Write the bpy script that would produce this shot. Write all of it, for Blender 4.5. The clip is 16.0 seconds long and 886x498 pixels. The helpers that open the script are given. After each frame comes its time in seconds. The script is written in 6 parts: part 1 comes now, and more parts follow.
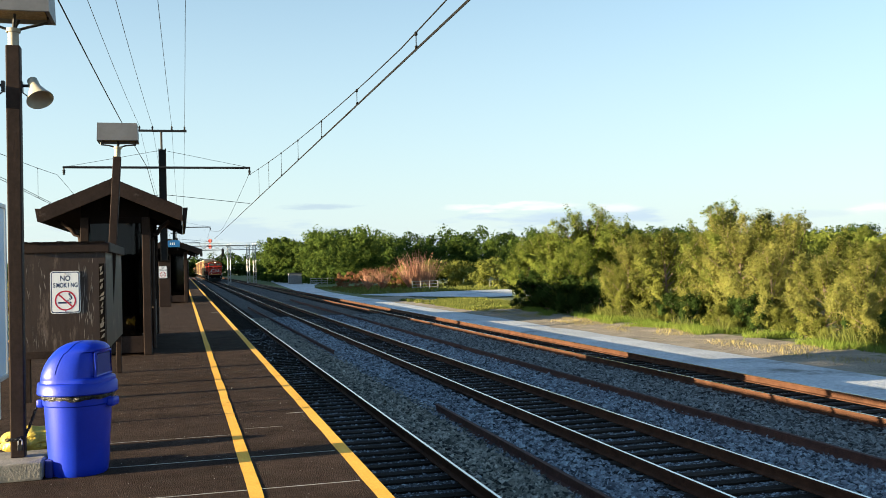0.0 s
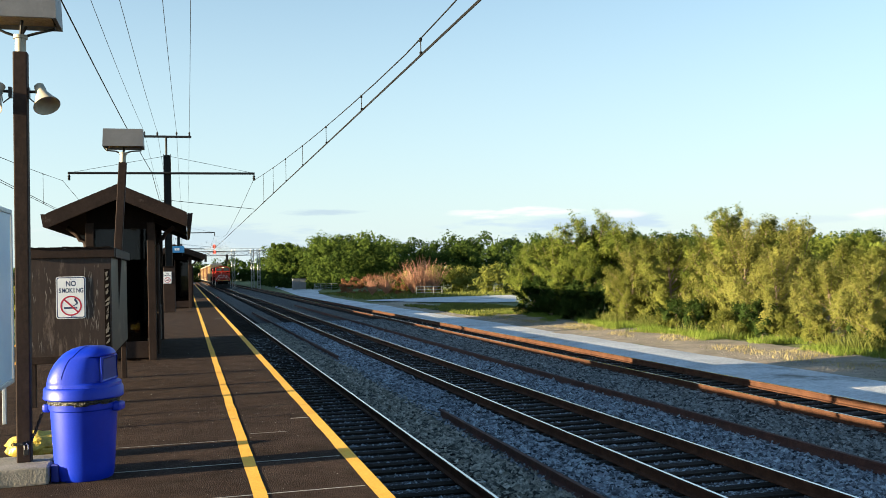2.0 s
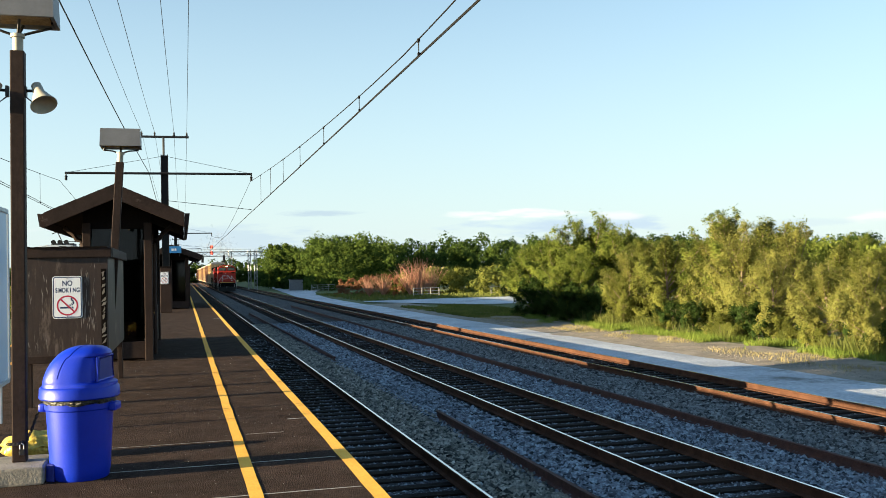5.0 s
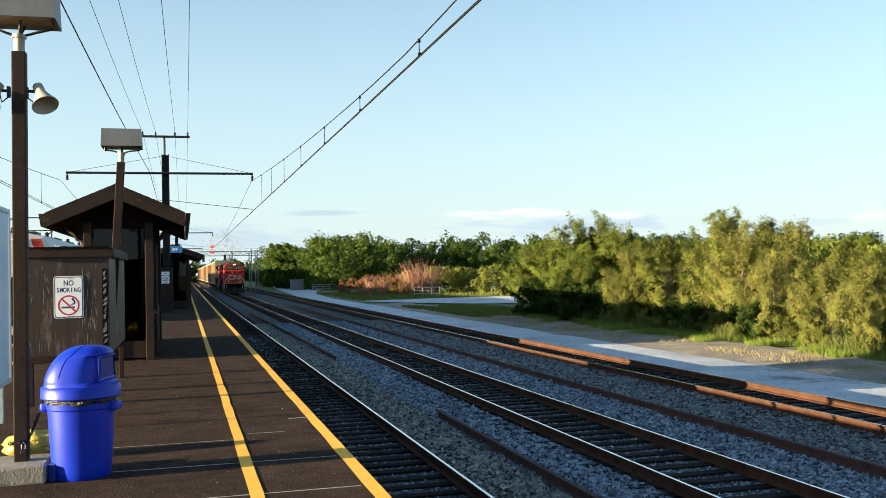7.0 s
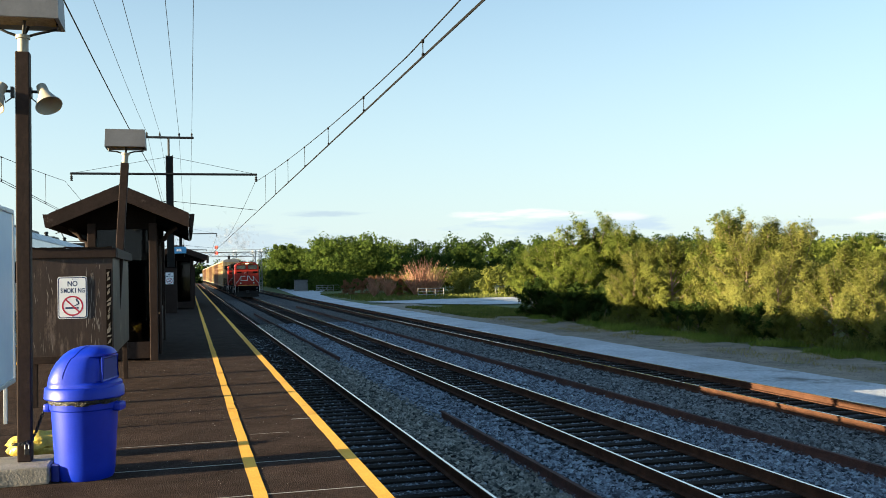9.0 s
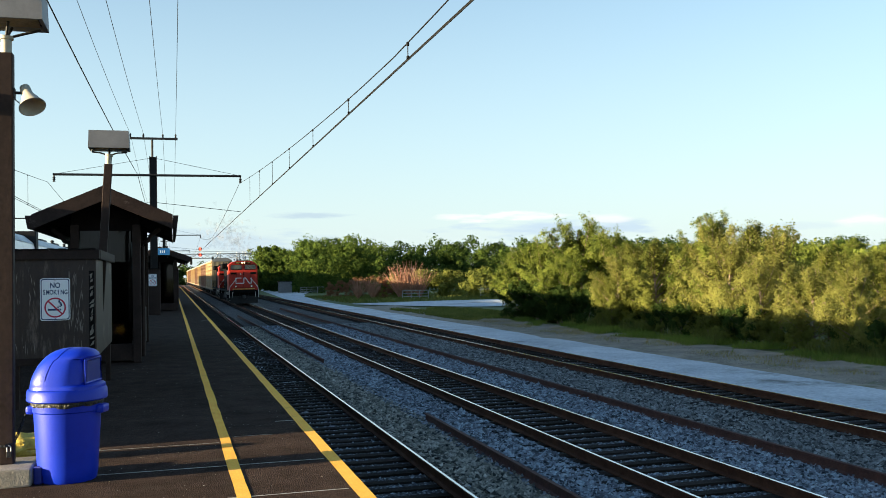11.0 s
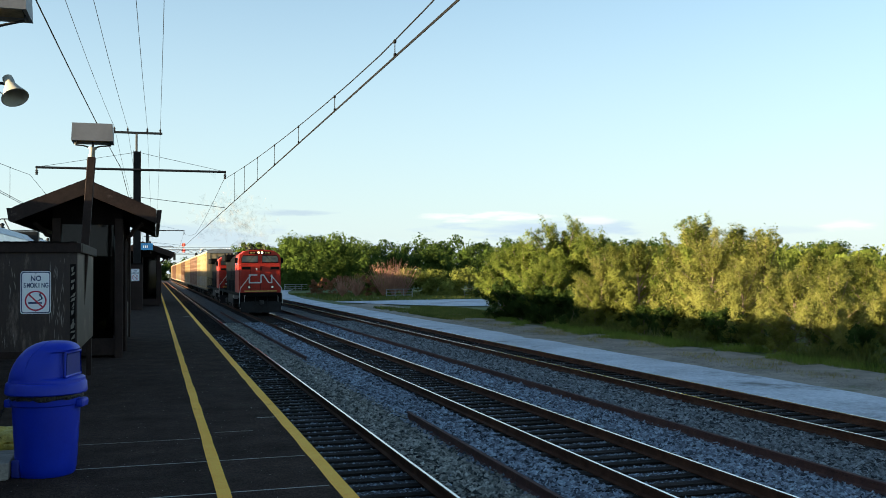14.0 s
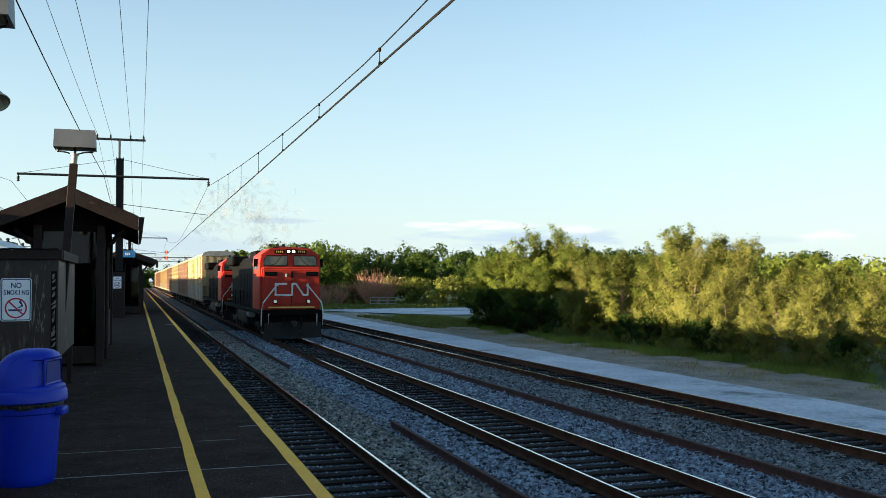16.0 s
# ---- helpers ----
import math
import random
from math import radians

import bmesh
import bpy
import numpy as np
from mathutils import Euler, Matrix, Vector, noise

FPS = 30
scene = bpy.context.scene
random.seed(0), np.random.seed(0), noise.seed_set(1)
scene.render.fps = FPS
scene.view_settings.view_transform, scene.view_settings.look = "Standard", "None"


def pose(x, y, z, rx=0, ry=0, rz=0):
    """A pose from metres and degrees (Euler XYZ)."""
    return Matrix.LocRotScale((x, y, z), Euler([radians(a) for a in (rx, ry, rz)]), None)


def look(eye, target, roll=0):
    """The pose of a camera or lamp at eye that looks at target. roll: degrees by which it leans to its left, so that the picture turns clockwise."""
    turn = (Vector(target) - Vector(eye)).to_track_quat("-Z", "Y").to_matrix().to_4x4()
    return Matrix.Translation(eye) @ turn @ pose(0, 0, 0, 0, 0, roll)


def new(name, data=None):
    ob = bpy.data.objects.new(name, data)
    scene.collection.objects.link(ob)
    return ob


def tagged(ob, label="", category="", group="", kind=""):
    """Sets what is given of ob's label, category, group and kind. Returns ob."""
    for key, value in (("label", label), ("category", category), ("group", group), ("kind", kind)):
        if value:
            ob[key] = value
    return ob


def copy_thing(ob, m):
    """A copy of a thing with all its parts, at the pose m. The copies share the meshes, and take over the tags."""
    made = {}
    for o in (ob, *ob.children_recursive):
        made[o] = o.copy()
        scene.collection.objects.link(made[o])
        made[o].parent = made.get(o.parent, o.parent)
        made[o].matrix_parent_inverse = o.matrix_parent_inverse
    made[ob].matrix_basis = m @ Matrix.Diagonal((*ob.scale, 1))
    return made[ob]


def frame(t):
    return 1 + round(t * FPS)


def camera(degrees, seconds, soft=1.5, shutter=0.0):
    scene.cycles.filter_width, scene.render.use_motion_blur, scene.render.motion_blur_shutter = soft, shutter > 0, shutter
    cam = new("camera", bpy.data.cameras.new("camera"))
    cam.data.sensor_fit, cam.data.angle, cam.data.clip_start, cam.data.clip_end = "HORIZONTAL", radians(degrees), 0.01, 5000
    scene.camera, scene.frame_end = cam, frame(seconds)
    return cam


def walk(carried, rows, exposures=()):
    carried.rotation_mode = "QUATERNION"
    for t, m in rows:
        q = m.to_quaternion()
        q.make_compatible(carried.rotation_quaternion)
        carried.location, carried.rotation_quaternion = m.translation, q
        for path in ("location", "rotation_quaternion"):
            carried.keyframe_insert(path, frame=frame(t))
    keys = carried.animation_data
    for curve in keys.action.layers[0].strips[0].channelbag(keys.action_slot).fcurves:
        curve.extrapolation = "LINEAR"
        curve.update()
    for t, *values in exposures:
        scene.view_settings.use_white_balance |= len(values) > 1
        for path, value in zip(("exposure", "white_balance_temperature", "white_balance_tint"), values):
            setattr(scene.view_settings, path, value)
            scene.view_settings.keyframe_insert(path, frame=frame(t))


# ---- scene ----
cam = camera(50.4, 16.0, soft=0.6)
PATH = [
    (0, (-7.365, 0.079, 3.022), (-6.83, 2.006, 3.052), -1.4),
    (0.5, (-7.367, 0.068, 3.023), (-6.831, 1.995, 3.055), -1.4),
    (1, (-7.373, 0.057, 3.031), (-6.838, 1.984, 3.069), -1.4),
    (1.5, (-7.378, 0.057, 3.027), (-6.846, 1.984, 3.068), -1.5),
    (2, (-7.377, 0.065, 3.019), (-6.85, 1.994, 3.061), -1.4),
    (2.5, (-7.381, 0.078, 3.016), (-6.859, 2.008, 3.057), -1.2),
    (3, (-7.389, 0.081, 3.016), (-6.871, 2.012, 3.058), -0.9),
    (3.5, (-7.379, 0.085, 3.011), (-6.858, 2.015, 3.055), -0.9),
    (4, (-7.377, 0.078, 3.013), (-6.849, 2.007, 3.057), -1.0),
    (6.5, (-7.373, 0.061, 3.013), (-6.84, 1.989, 3.06), -1.3),
    (7, (-7.376, 0.048, 3.017), (-6.845, 1.976, 3.061), -1.2),
    (7.5, (-7.378, 0.047, 3.018), (-6.852, 1.976, 3.06), -1.1),
    (8, (-7.383, 0.05, 3.019), (-6.861, 1.98, 3.061), -1.1),
    (8.5, (-7.373, 0.058, 3.017), (-6.852, 1.989, 3.061), -1.2),
    (9, (-7.37, 0.062, 3.013), (-6.847, 1.992, 3.059), -1.2),
    (11.5, (-7.376, 0.03, 3.017), (-6.816, 1.95, 3.067), -1.0),
    (12, (-7.371, 0.046, 3.012), (-6.808, 1.965, 3.06), -0.9),
    (12.5, (-7.364, 0.051, 3.01), (-6.801, 1.97, 3.059), -0.6),
    (13, (-7.355, 0.056, 3.007), (-6.784, 1.972, 3.057), -0.4),
    (13.5, (-7.358, 0.054, 3.005), (-6.775, 1.967, 3.054), -0.4),
    (14, (-7.369, 0.042, 3.004), (-6.783, 1.954, 3.052), -0.3),
    (14.5, (-7.371, 0.041, 3.008), (-6.782, 1.951, 3.059), -0.2),
    (15, (-7.367, 0.044, 3.008), (-6.767, 1.951, 3.064), -0.2),
    (15.5, (-7.362, 0.042, 3.007), (-6.752, 1.946, 3.069), -0.1),
    (16, (-7.365, 0.048, 3.003), (-6.747, 1.949, 3.069), -0.1),
]
walk(cam, [(t, look(eye, target, roll)) for t, eye, target, roll in PATH], exposures=((0, 2.34, 6350, 6), (16, 2.34, 6350, 6)))

# ---------------------------------------------------------------- light
SUN_EL, SUN_AZ = 7.3, 184.0       # degrees; azimuth of the sun in the plan, 180 = from -x
world = bpy.data.worlds.new("sky")
scene.world = world
world.use_nodes = True
wn, wl = world.node_tree.nodes, world.node_tree.links
wn.clear()
w_out = wn.new("ShaderNodeOutputWorld")
w_bg = wn.new("ShaderNodeBackground")
w_sky = wn.new("ShaderNodeTexSky")
w_sky.sky_type, w_sky.sun_disc = "NISHITA", False
w_sky.sun_elevation = radians(SUN_EL)
w_sky.sun_rotation = radians(90 - SUN_AZ)
w_sky.air_density, w_sky.dust_density, w_sky.ozone_density = 1.0, 0.6, 2.0
w_bg.inputs["Strength"].default_value = 0.067
w_co = wn.new("ShaderNodeTexCoord")
w_sep = wn.new("ShaderNodeSeparateXYZ")
wl.new(w_co.outputs["Generated"], w_sep.inputs[0])
w_map = wn.new("ShaderNodeMapping")
w_map.inputs["Scale"].default_value = (9.0, 9.0, 60.0)
wl.new(w_co.outputs["Generated"], w_map.inputs["Vector"])
w_noise = wn.new("ShaderNodeTexNoise")
w_noise.inputs["Scale"].default_value, w_noise.inputs["Detail"].default_value = 2.2, 7.0
w_noise.inputs["Roughness"].default_value = 0.6
wl.new(w_map.outputs[0], w_noise.inputs["Vector"])


def sky_math(op, a, b=0.0, c=0.0):
    """A math node of the sky; numbers or sockets as inputs."""
    nd = wn.new("ShaderNodeMath")
    nd.operation = op
    for k, v in enumerate((a, b, c)):
        if isinstance(v, (int, float)):
            nd.inputs[k].default_value = v
        else:
            wl.new(v, nd.inputs[k])
    return nd.outputs[0]


w_u = sky_math("DIVIDE", w_sep.outputs["X"], w_sep.outputs["Y"])      # tangent of the bearing
w_tint = wn.new("ShaderNodeMixRGB")
w_tint.inputs["Color2"].default_value = (2.32, 2.76, 3.0, 1)     # pale haze towards the horizon
w_haze = wn.new("ShaderNodeValToRGB")
w_haze.color_ramp.elements[0].position, w_haze.color_ramp.elements[0].color = 0.0, (0.85, 0.85, 0.85, 1)
w_haze.color_ramp.elements[1].position, w_haze.color_ramp.elements[1].color = 0.42, (0.0, 0.0, 0.0, 1)
wl.new(w_sep.outputs["Z"], w_haze.inputs[0])
wl.new(w_haze.outputs[0], w_tint.inputs["Fac"])
wl.new(w_sky.outputs[0], w_tint.inputs["Color1"])
# low clouds: bearing, height, half width, half height, thickness, colour
w_last = w_tint.outputs[0]
for c_u, c_z, c_w, c_h, c_k, c_col in ((0.02, 0.036, 0.16, 0.020, 0.55, (1.75, 2.15, 2.6)), (0.16, 0.022, 0.24, 0.012, 0.35, (2.0, 2.35, 2.7)), (0.43, 0.044, 0.16, 0.0115, 0.75, (1.85, 2.25, 2.75)),
                                       (0.355, 0.0575, 0.085, 0.0065, 0.9, (3.4, 3.25, 3.1)), (0.49, 0.053, 0.035, 0.006, 0.7, (3.2, 3.1, 3.05)), (0.14, 0.0625, 0.055, 0.0045, 0.6, (1.6, 1.95, 2.4)),
                                       (0.845, 0.044, 0.055, 0.0075, 0.7, (3.35, 3.15, 3.0)), (0.74, 0.040, 0.09, 0.005, 0.35, (2.0, 2.35, 2.7)), (-0.25, 0.055, 0.12, 0.018, 0.6, (3.0, 3.0, 3.0))):
    c_a = sky_math("MULTIPLY", sky_math("SUBTRACT", w_u, c_u), 1 / c_w)
    c_b = sky_math("MULTIPLY", sky_math("SUBTRACT", w_sep.outputs["Z"], c_z), 1 / c_h)
    c_d = sky_math("ADD", sky_math("MULTIPLY", c_a, c_a), sky_math("MULTIPLY", c_b, c_b))
    c_f = sky_math("SUBTRACT", sky_math("MULTIPLY", w_noise.outputs["Fac"], 3.2), sky_math("ADD", c_d, 0.95))
    c_m = wn.new("ShaderNodeMapRange")
    c_m.interpolation_type = "SMOOTHSTEP"
    c_m.inputs["From Min"].default_value, c_m.inputs["From Max"].default_value = -0.25, 0.75
    c_m.inputs["To Max"].default_value = c_k
    wl.new(c_f, c_m.inputs[0])
    w_mix = wn.new("ShaderNodeMixRGB")
    w_mix.inputs["Color2"].default_value = (*c_col, 1)
    wl.new(c_m.outputs[0], w_mix.inputs["Fac"])
    wl.new(w_last, w_mix.inputs["Color1"])
    w_last = w_mix.outputs[0]
wl.new(w_mix.outputs[0], w_bg.inputs["Color"])
wl.new(w_bg.outputs[0], w_out.inputs["Surface"])

sun = new("sun", bpy.data.lights.new("sun", "SUN"))
sun.data.energy, sun.data.angle, sun.data.color = 5.0, radians(0.5), (1.0, 0.79, 0.50)
_d = Vector((math.cos(radians(SUN_AZ)) * math.cos(radians(SUN_EL)), math.sin(radians(SUN_AZ)) * math.cos(radians(SUN_EL)), math.sin(radians(SUN_EL))))
sun.matrix_world = look(_d * 60, (0, 0, 0))


# ---------------------------------------------------------------- materials
def material(name, c1, c2, scale=4.0, rough=0.8, metal=0.0, bump=0.2, fine=40.0, c3=None, spots=0.0, alpha=None, emit=None, spec=0.5, per_object=0.0, per_island=0.0, stretch=(1, 1, 1), dist=0.01, voronoi=0.0, grain=0.45):
    m = bpy.data.materials.new(name)
    m.use_nodes = True
    n, l = m.node_tree.nodes, m.node_tree.links
    b = n["Principled BSDF"]
    co = n.new("ShaderNodeTexCoord")
    mp = n.new("ShaderNodeMapping")
    mp.inputs["Scale"].default_value = stretch
    l.new(co.outputs["Object"], mp.inputs["Vector"])
    n1 = n.new("ShaderNodeTexNoise")
    n1.inputs["Scale"].default_value, n1.inputs["Detail"].default_value = scale, 6
    n1.inputs["Roughness"].default_value = 0.65
    l.new(mp.outputs[0], n1.inputs["Vector"])
    n2 = n.new("ShaderNodeTexNoise")
    n2.inputs["Scale"].default_value, n2.inputs["Detail"].default_value = fine, 3
    l.new(mp.outputs[0], n2.inputs["Vector"])
    r1 = n.new("ShaderNodeValToRGB")
    r1.color_ramp.elements[0].position, r1.color_ramp.elements[1].position = 0.32, 0.68
    r1.color_ramp.elements[0].color, r1.color_ramp.elements[1].color = (*c1, 1), (*c2, 1)
    l.new(n1.outputs["Fac"], r1.inputs[0])
    col = r1.outputs[0]
    fm = n.new("ShaderNodeMixRGB")
    fm.blend_type = "OVERLAY"
    fm.inputs["Fac"].default_value = grain
    l.new(col, fm.inputs["Color1"])
    l.new(n2.outputs["Fac"], fm.inputs["Color2"])
    col = fm.outputs[0]
    height = n2.outputs["Fac"]
    if voronoi:
        v = n.new("ShaderNodeTexVoronoi")
        v.inputs["Scale"].default_value = voronoi
        l.new(mp.outputs[0], v.inputs["Vector"])
        vm = n.new("ShaderNodeMixRGB")
        vm.blend_type = "MULTIPLY"
        vm.inputs["Fac"].default_value = 0.75
        sh = n.new("ShaderNodeSeparateColor")
        l.new(v.outputs["Color"], sh.inputs[0])
        vr = n.new("ShaderNodeValToRGB")
        vr.color_ramp.elements[0].color, vr.color_ramp.elements[1].color = (0.35, 0.35, 0.35, 1), (1.5, 1.5, 1.5, 1)
        l.new(sh.outputs[0], vr.inputs[0])
        l.new(col, vm.inputs["Color1"])
        l.new(vr.outputs[0], vm.inputs["Color2"])
        col, height = vm.outputs[0], v.outputs["Distance"]
    if c3:
        n3 = n.new("ShaderNodeTexNoise")
        n3.inputs["Scale"].default_value, n3.inputs["Detail"].default_value = scale * 0.37, 8
        n3.inputs["Roughness"].default_value = 0.75
        l.new(mp.outputs[0], n3.inputs["Vector"])
        r3 = n.new("ShaderNodeValToRGB")
        r3.color_ramp.elements[0].position, r3.color_ramp.elements[1].position = 0.62 - 0.3 * spots, 0.7 - 0.25 * spots
        l.new(n3.outputs["Fac"], r3.inputs[0])
        m3 = n.new("ShaderNodeMixRGB")
        m3.inputs["Color2"].default_value = (*c3, 1)
        l.new(r3.outputs[0], m3.inputs["Fac"])
        l.new(col, m3.inputs["Color1"])
        col = m3.outputs[0]
    for amount, source in ((per_object, "o"), (per_island, "i")):
        if amount:
            src = n.new("ShaderNodeObjectInfo" if source == "o" else "ShaderNodeNewGeometry")
            rnd = src.outputs["Random" if source == "o" else "Random Per Island"]
            hs = n.new("ShaderNodeHueSaturation")
            mr = n.new("ShaderNodeMapRange")
            mr.inputs["To Min"].default_value, mr.inputs["To Max"].default_value = 1 - amount, 1 + amount
            l.new(rnd, mr.inputs[0])
            l.new(mr.outputs[0], hs.inputs["Value"])
            mh = n.new("ShaderNodeMapRange")
            mh.inputs["To Min"].default_value, mh.inputs["To Max"].default_value = 0.5 + 0.03 * amount, 0.5 - 0.03 * amount
            l.new(rnd, mh.inputs[0])
            l.new(mh.outputs[0], hs.inputs["Hue"])
            l.new(col, hs.inputs["Color"])
            col = hs.outputs[0]
    l.new(col, b.inputs["Base Color"])
    b.inputs["Roughness"].default_value, b.inputs["Metallic"].default_value = rough, metal
    b.inputs["Specular IOR Level"].default_value = spec
    if bump:
        bp = n.new("ShaderNodeBump")
        bp.inputs["Strength"].default_value, bp.inputs["Distance"].default_value = bump, dist
        l.new(height, bp.inputs["Height"])
        l.new(bp.outputs[0], b.inputs["Normal"])
    if emit:
        b.inputs["Emission Color"].default_value, b.inputs["Emission Strength"].default_value = (*emit[:3], 1), emit[3]
    if alpha is not None:
        b.inputs["Alpha"].default_value = alpha
    return m


def leaf_material(name, c1, c2, through_light=0.45):
    m = bpy.data.materials.new(name)
    m.use_nodes = True
    n, l = m.node_tree.nodes, m.node_tree.links
    n.clear()
    out = n.new("ShaderNodeOutputMaterial")
    geo = n.new("ShaderNodeNewGeometry")
    ramp = n.new("ShaderNodeValToRGB")
    ramp.color_ramp.elements[0].color, ramp.color_ramp.elements[1].color = (*c1, 1), (*c2, 1)
    co = n.new("ShaderNodeTexCoord")
    nz = n.new("ShaderNodeTexNoise")
    nz.inputs["Scale"].default_value = 0.9
    l.new(co.outputs["Object"], nz.inputs["Vector"])
    ad = n.new("ShaderNodeMath")
    ad.operation = "MULTIPLY_ADD"
    ad.inputs[1].default_value = 0.22
    l.new(geo.outputs["Random Per Island"], ad.inputs[0])
    sc = n.new("ShaderNodeMath")
    sc.operation = "MULTIPLY_ADD"
    sc.inputs[1].default_value, sc.inputs[2].default_value = 1.5, -0.46
    l.new(nz.outputs["Fac"], sc.inputs[0])
    l.new(sc.outputs[0], ad.inputs[2])
    l.new(ad.outputs[0], ramp.inputs[0])
    d = n.new("ShaderNodeBsdfDiffuse")
    t = n.new("ShaderNodeBsdfTranslucent")
    mix = n.new("ShaderNodeMixShader")
    mix.inputs[0].default_value = through_light
    l.new(ramp.outputs[0], d.inputs[0])
    l.new(ramp.outputs[0], t.inputs[0])
    l.new(d.outputs[0], mix.inputs[1])
    l.new(t.outputs[0], mix.inputs[2])
    l.new(mix.outputs[0], out.inputs[0])
    return m


def glass_material(name, tint=(0.006, 0.008, 0.010)):
    m = material(name, tint, tint, 3, 0.06, 0, 0, spec=0.22)
    return m


def tinted_glass(name, tint, gloss):
    """Thin dark pane: what lies behind shows through, the sky mirrors in it."""
    m = bpy.data.materials.new(name)
    m.use_nodes = True
    n, l = m.node_tree.nodes, m.node_tree.links
    n.clear()
    out = n.new("ShaderNodeOutputMaterial")
    see = n.new("ShaderNodeBsdfTransparent")
    see.inputs["Color"].default_value = (*tint, 1)
    shine = n.new("ShaderNodeBsdfGlossy")
    shine.inputs["Roughness"].default_value = 0.03
    mix = n.new("ShaderNodeMixShader")
    mix.inputs[0].default_value = gloss
    l.new(see.outputs[0], mix.inputs[1])
    l.new(shine.outputs[0], mix.inputs[2])
    l.new(mix.outputs[0], out.inputs[0])
    return m


def smoke_material(name, colour, amount):
    m = bpy.data.materials.new(name)
    m.use_nodes = True
    n, l = m.node_tree.nodes, m.node_tree.links
    n.clear()
    out = n.new("ShaderNodeOutputMaterial")
    see = n.new("ShaderNodeBsdfTransparent")
    d = n.new("ShaderNodeBsdfDiffuse")
    d.inputs["Color"].default_value = (*colour, 1)
    mix = n.new("ShaderNodeMixShader")
    mix.inputs[0].default_value = amount
    l.new(see.outputs[0], mix.inputs[1])
    l.new(d.outputs[0], mix.inputs[2])
    l.new(mix.outputs[0], out.inputs[0])
    return m


M = {}
M["pane"] = tinted_glass("tinted_shelter_glass", (0.13, 0.145, 0.15), 0.025)
M["smoke"] = smoke_material("thin_exhaust_smoke", (0.23, 0.205, 0.175), 0.07)
M["smoke_dark"] = smoke_material("dense_exhaust_smoke", (0.12, 0.11, 0.10), 0.13)
M["asphalt"] = material("asphalt", (0.027, 0.0175, 0.0135), (0.058, 0.0385, 0.030), 2.2, 0.95, bump=1.0, fine=160, c3=(0.050, 0.039, 0.030), spots=0.12, dist=0.008, voronoi=75, spec=0.05)
M["yellow"] = material("yellow_paint", (0.92, 0.44, 0.05), (0.97, 0.53, 0.08), 3, 0.8, spec=0.22, bump=0.35, fine=70, c3=(0.55, 0.25, 0.03), spots=0.1, dist=0.006)
M["white_line"] = material("joint_sealant", (0.2, 0.195, 0.18), (0.42, 0.41, 0.39), 6, 0.8, bump=0.2)
M["concrete"] = material("concrete", (0.17, 0.15, 0.125), (0.28, 0.255, 0.22), 5, 0.9, bump=0.6, fine=60, c3=(0.15, 0.13, 0.11), spots=0.3, dist=0.008)
M["rail_side"] = material("rusty_rail", (0.045, 0.021, 0.013), (0.09, 0.042, 0.025), 3, 0.75, 0.0, bump=0.4, fine=50, c3=(0.05, 0.022, 0.014), spots=0.25, spec=0.08)
M["rail_head"] = material("polished_rail_head", (0.55, 0.55, 0.56), (0.75, 0.75, 0.76), 2, 0.15, 1.0, bump=0.05, stretch=(8, 0.2, 1))
M["old_rail"] = material("old_rail", (0.045, 0.017, 0.013), (0.085, 0.034, 0.024), 5, 0.9, bump=0.5)
M["tie"] = material("tie_wood", (0.012, 0.010, 0.008), (0.034, 0.027, 0.023), 4, 0.9, bump=0.7, fine=25, stretch=(0.3, 3, 3), per_object=0.35, dist=0.02, spec=0.08)
M["ballast"] = material("ballast_bed", (0.02, 0.022, 0.026), (0.055, 0.058, 0.064), 0.8, 0.95, bump=1.0, fine=24, voronoi=17, c3=(0.10, 0.085, 0.07), spots=0.1, dist=0.05)
M["stone"] = material("ballast_stone", (0.06, 0.075, 0.095), (0.27, 0.305, 0.36), 9, 0.9, bump=0.3, fine=30, per_island=0.95)
M["stone_tan"] = material("tan_ballast_stone", (0.085, 0.085, 0.07), (0.30, 0.29, 0.24), 9, 0.9, bump=0.3, fine=30, per_island=0.95)
M["grit"] = material("pale_grit", (0.3, 0.28, 0.25), (0.5, 0.48, 0.45), 3, 0.9, bump=0)
M["pebble"] = material("tan_pebble", (0.16, 0.135, 0.11), (0.34, 0.30, 0.25), 3, 0.9, bump=0, per_island=0.6)
M["stone_brown"] = material("brown_ballast_stone", (0.055, 0.06, 0.062), (0.20, 0.21, 0.21), 9, 0.9, bump=0.3, fine=30, per_island=0.95)
M["road"] = material("gravel_road", (0.36, 0.38, 0.41), (0.58, 0.60, 0.63), 0.35, 0.95, bump=0.8, fine=9, c3=(0.17, 0.165, 0.155), spots=0.22, dist=0.03)
M["dirt"] = material("dirt_ground", (0.16, 0.132, 0.10), (0.33, 0.28, 0.22), 0.9, 0.95, bump=0.8, fine=12, c3=(0.09, 0.11, 0.03), spots=0.22, dist=0.04)
M["field"] = material("grassy_ground", (0.06, 0.09, 0.02), (0.13, 0.15, 0.045), 0.12, 0.95, bump=0.8, fine=5, c3=(0.2, 0.17, 0.09), spots=0.2, dist=0.06)
M["brown"] = material("brown_paint", (0.021, 0.0125, 0.0105), (0.036, 0.0225, 0.018), 3, 0.65, spec=0.16, bump=0.15, fine=30, c3=(0.12, 0.09, 0.075), spots=0.0)
M["brown_worn"] = material("worn_brown_panel", (0.024, 0.0135, 0.0105), (0.043, 0.026, 0.020), 2.5, 0.5, spec=0.4, bump=0.04, fine=24, c3=(0.13, 0.095, 0.078), spots=0.24, stretch=(6.5, 1, 1.3))
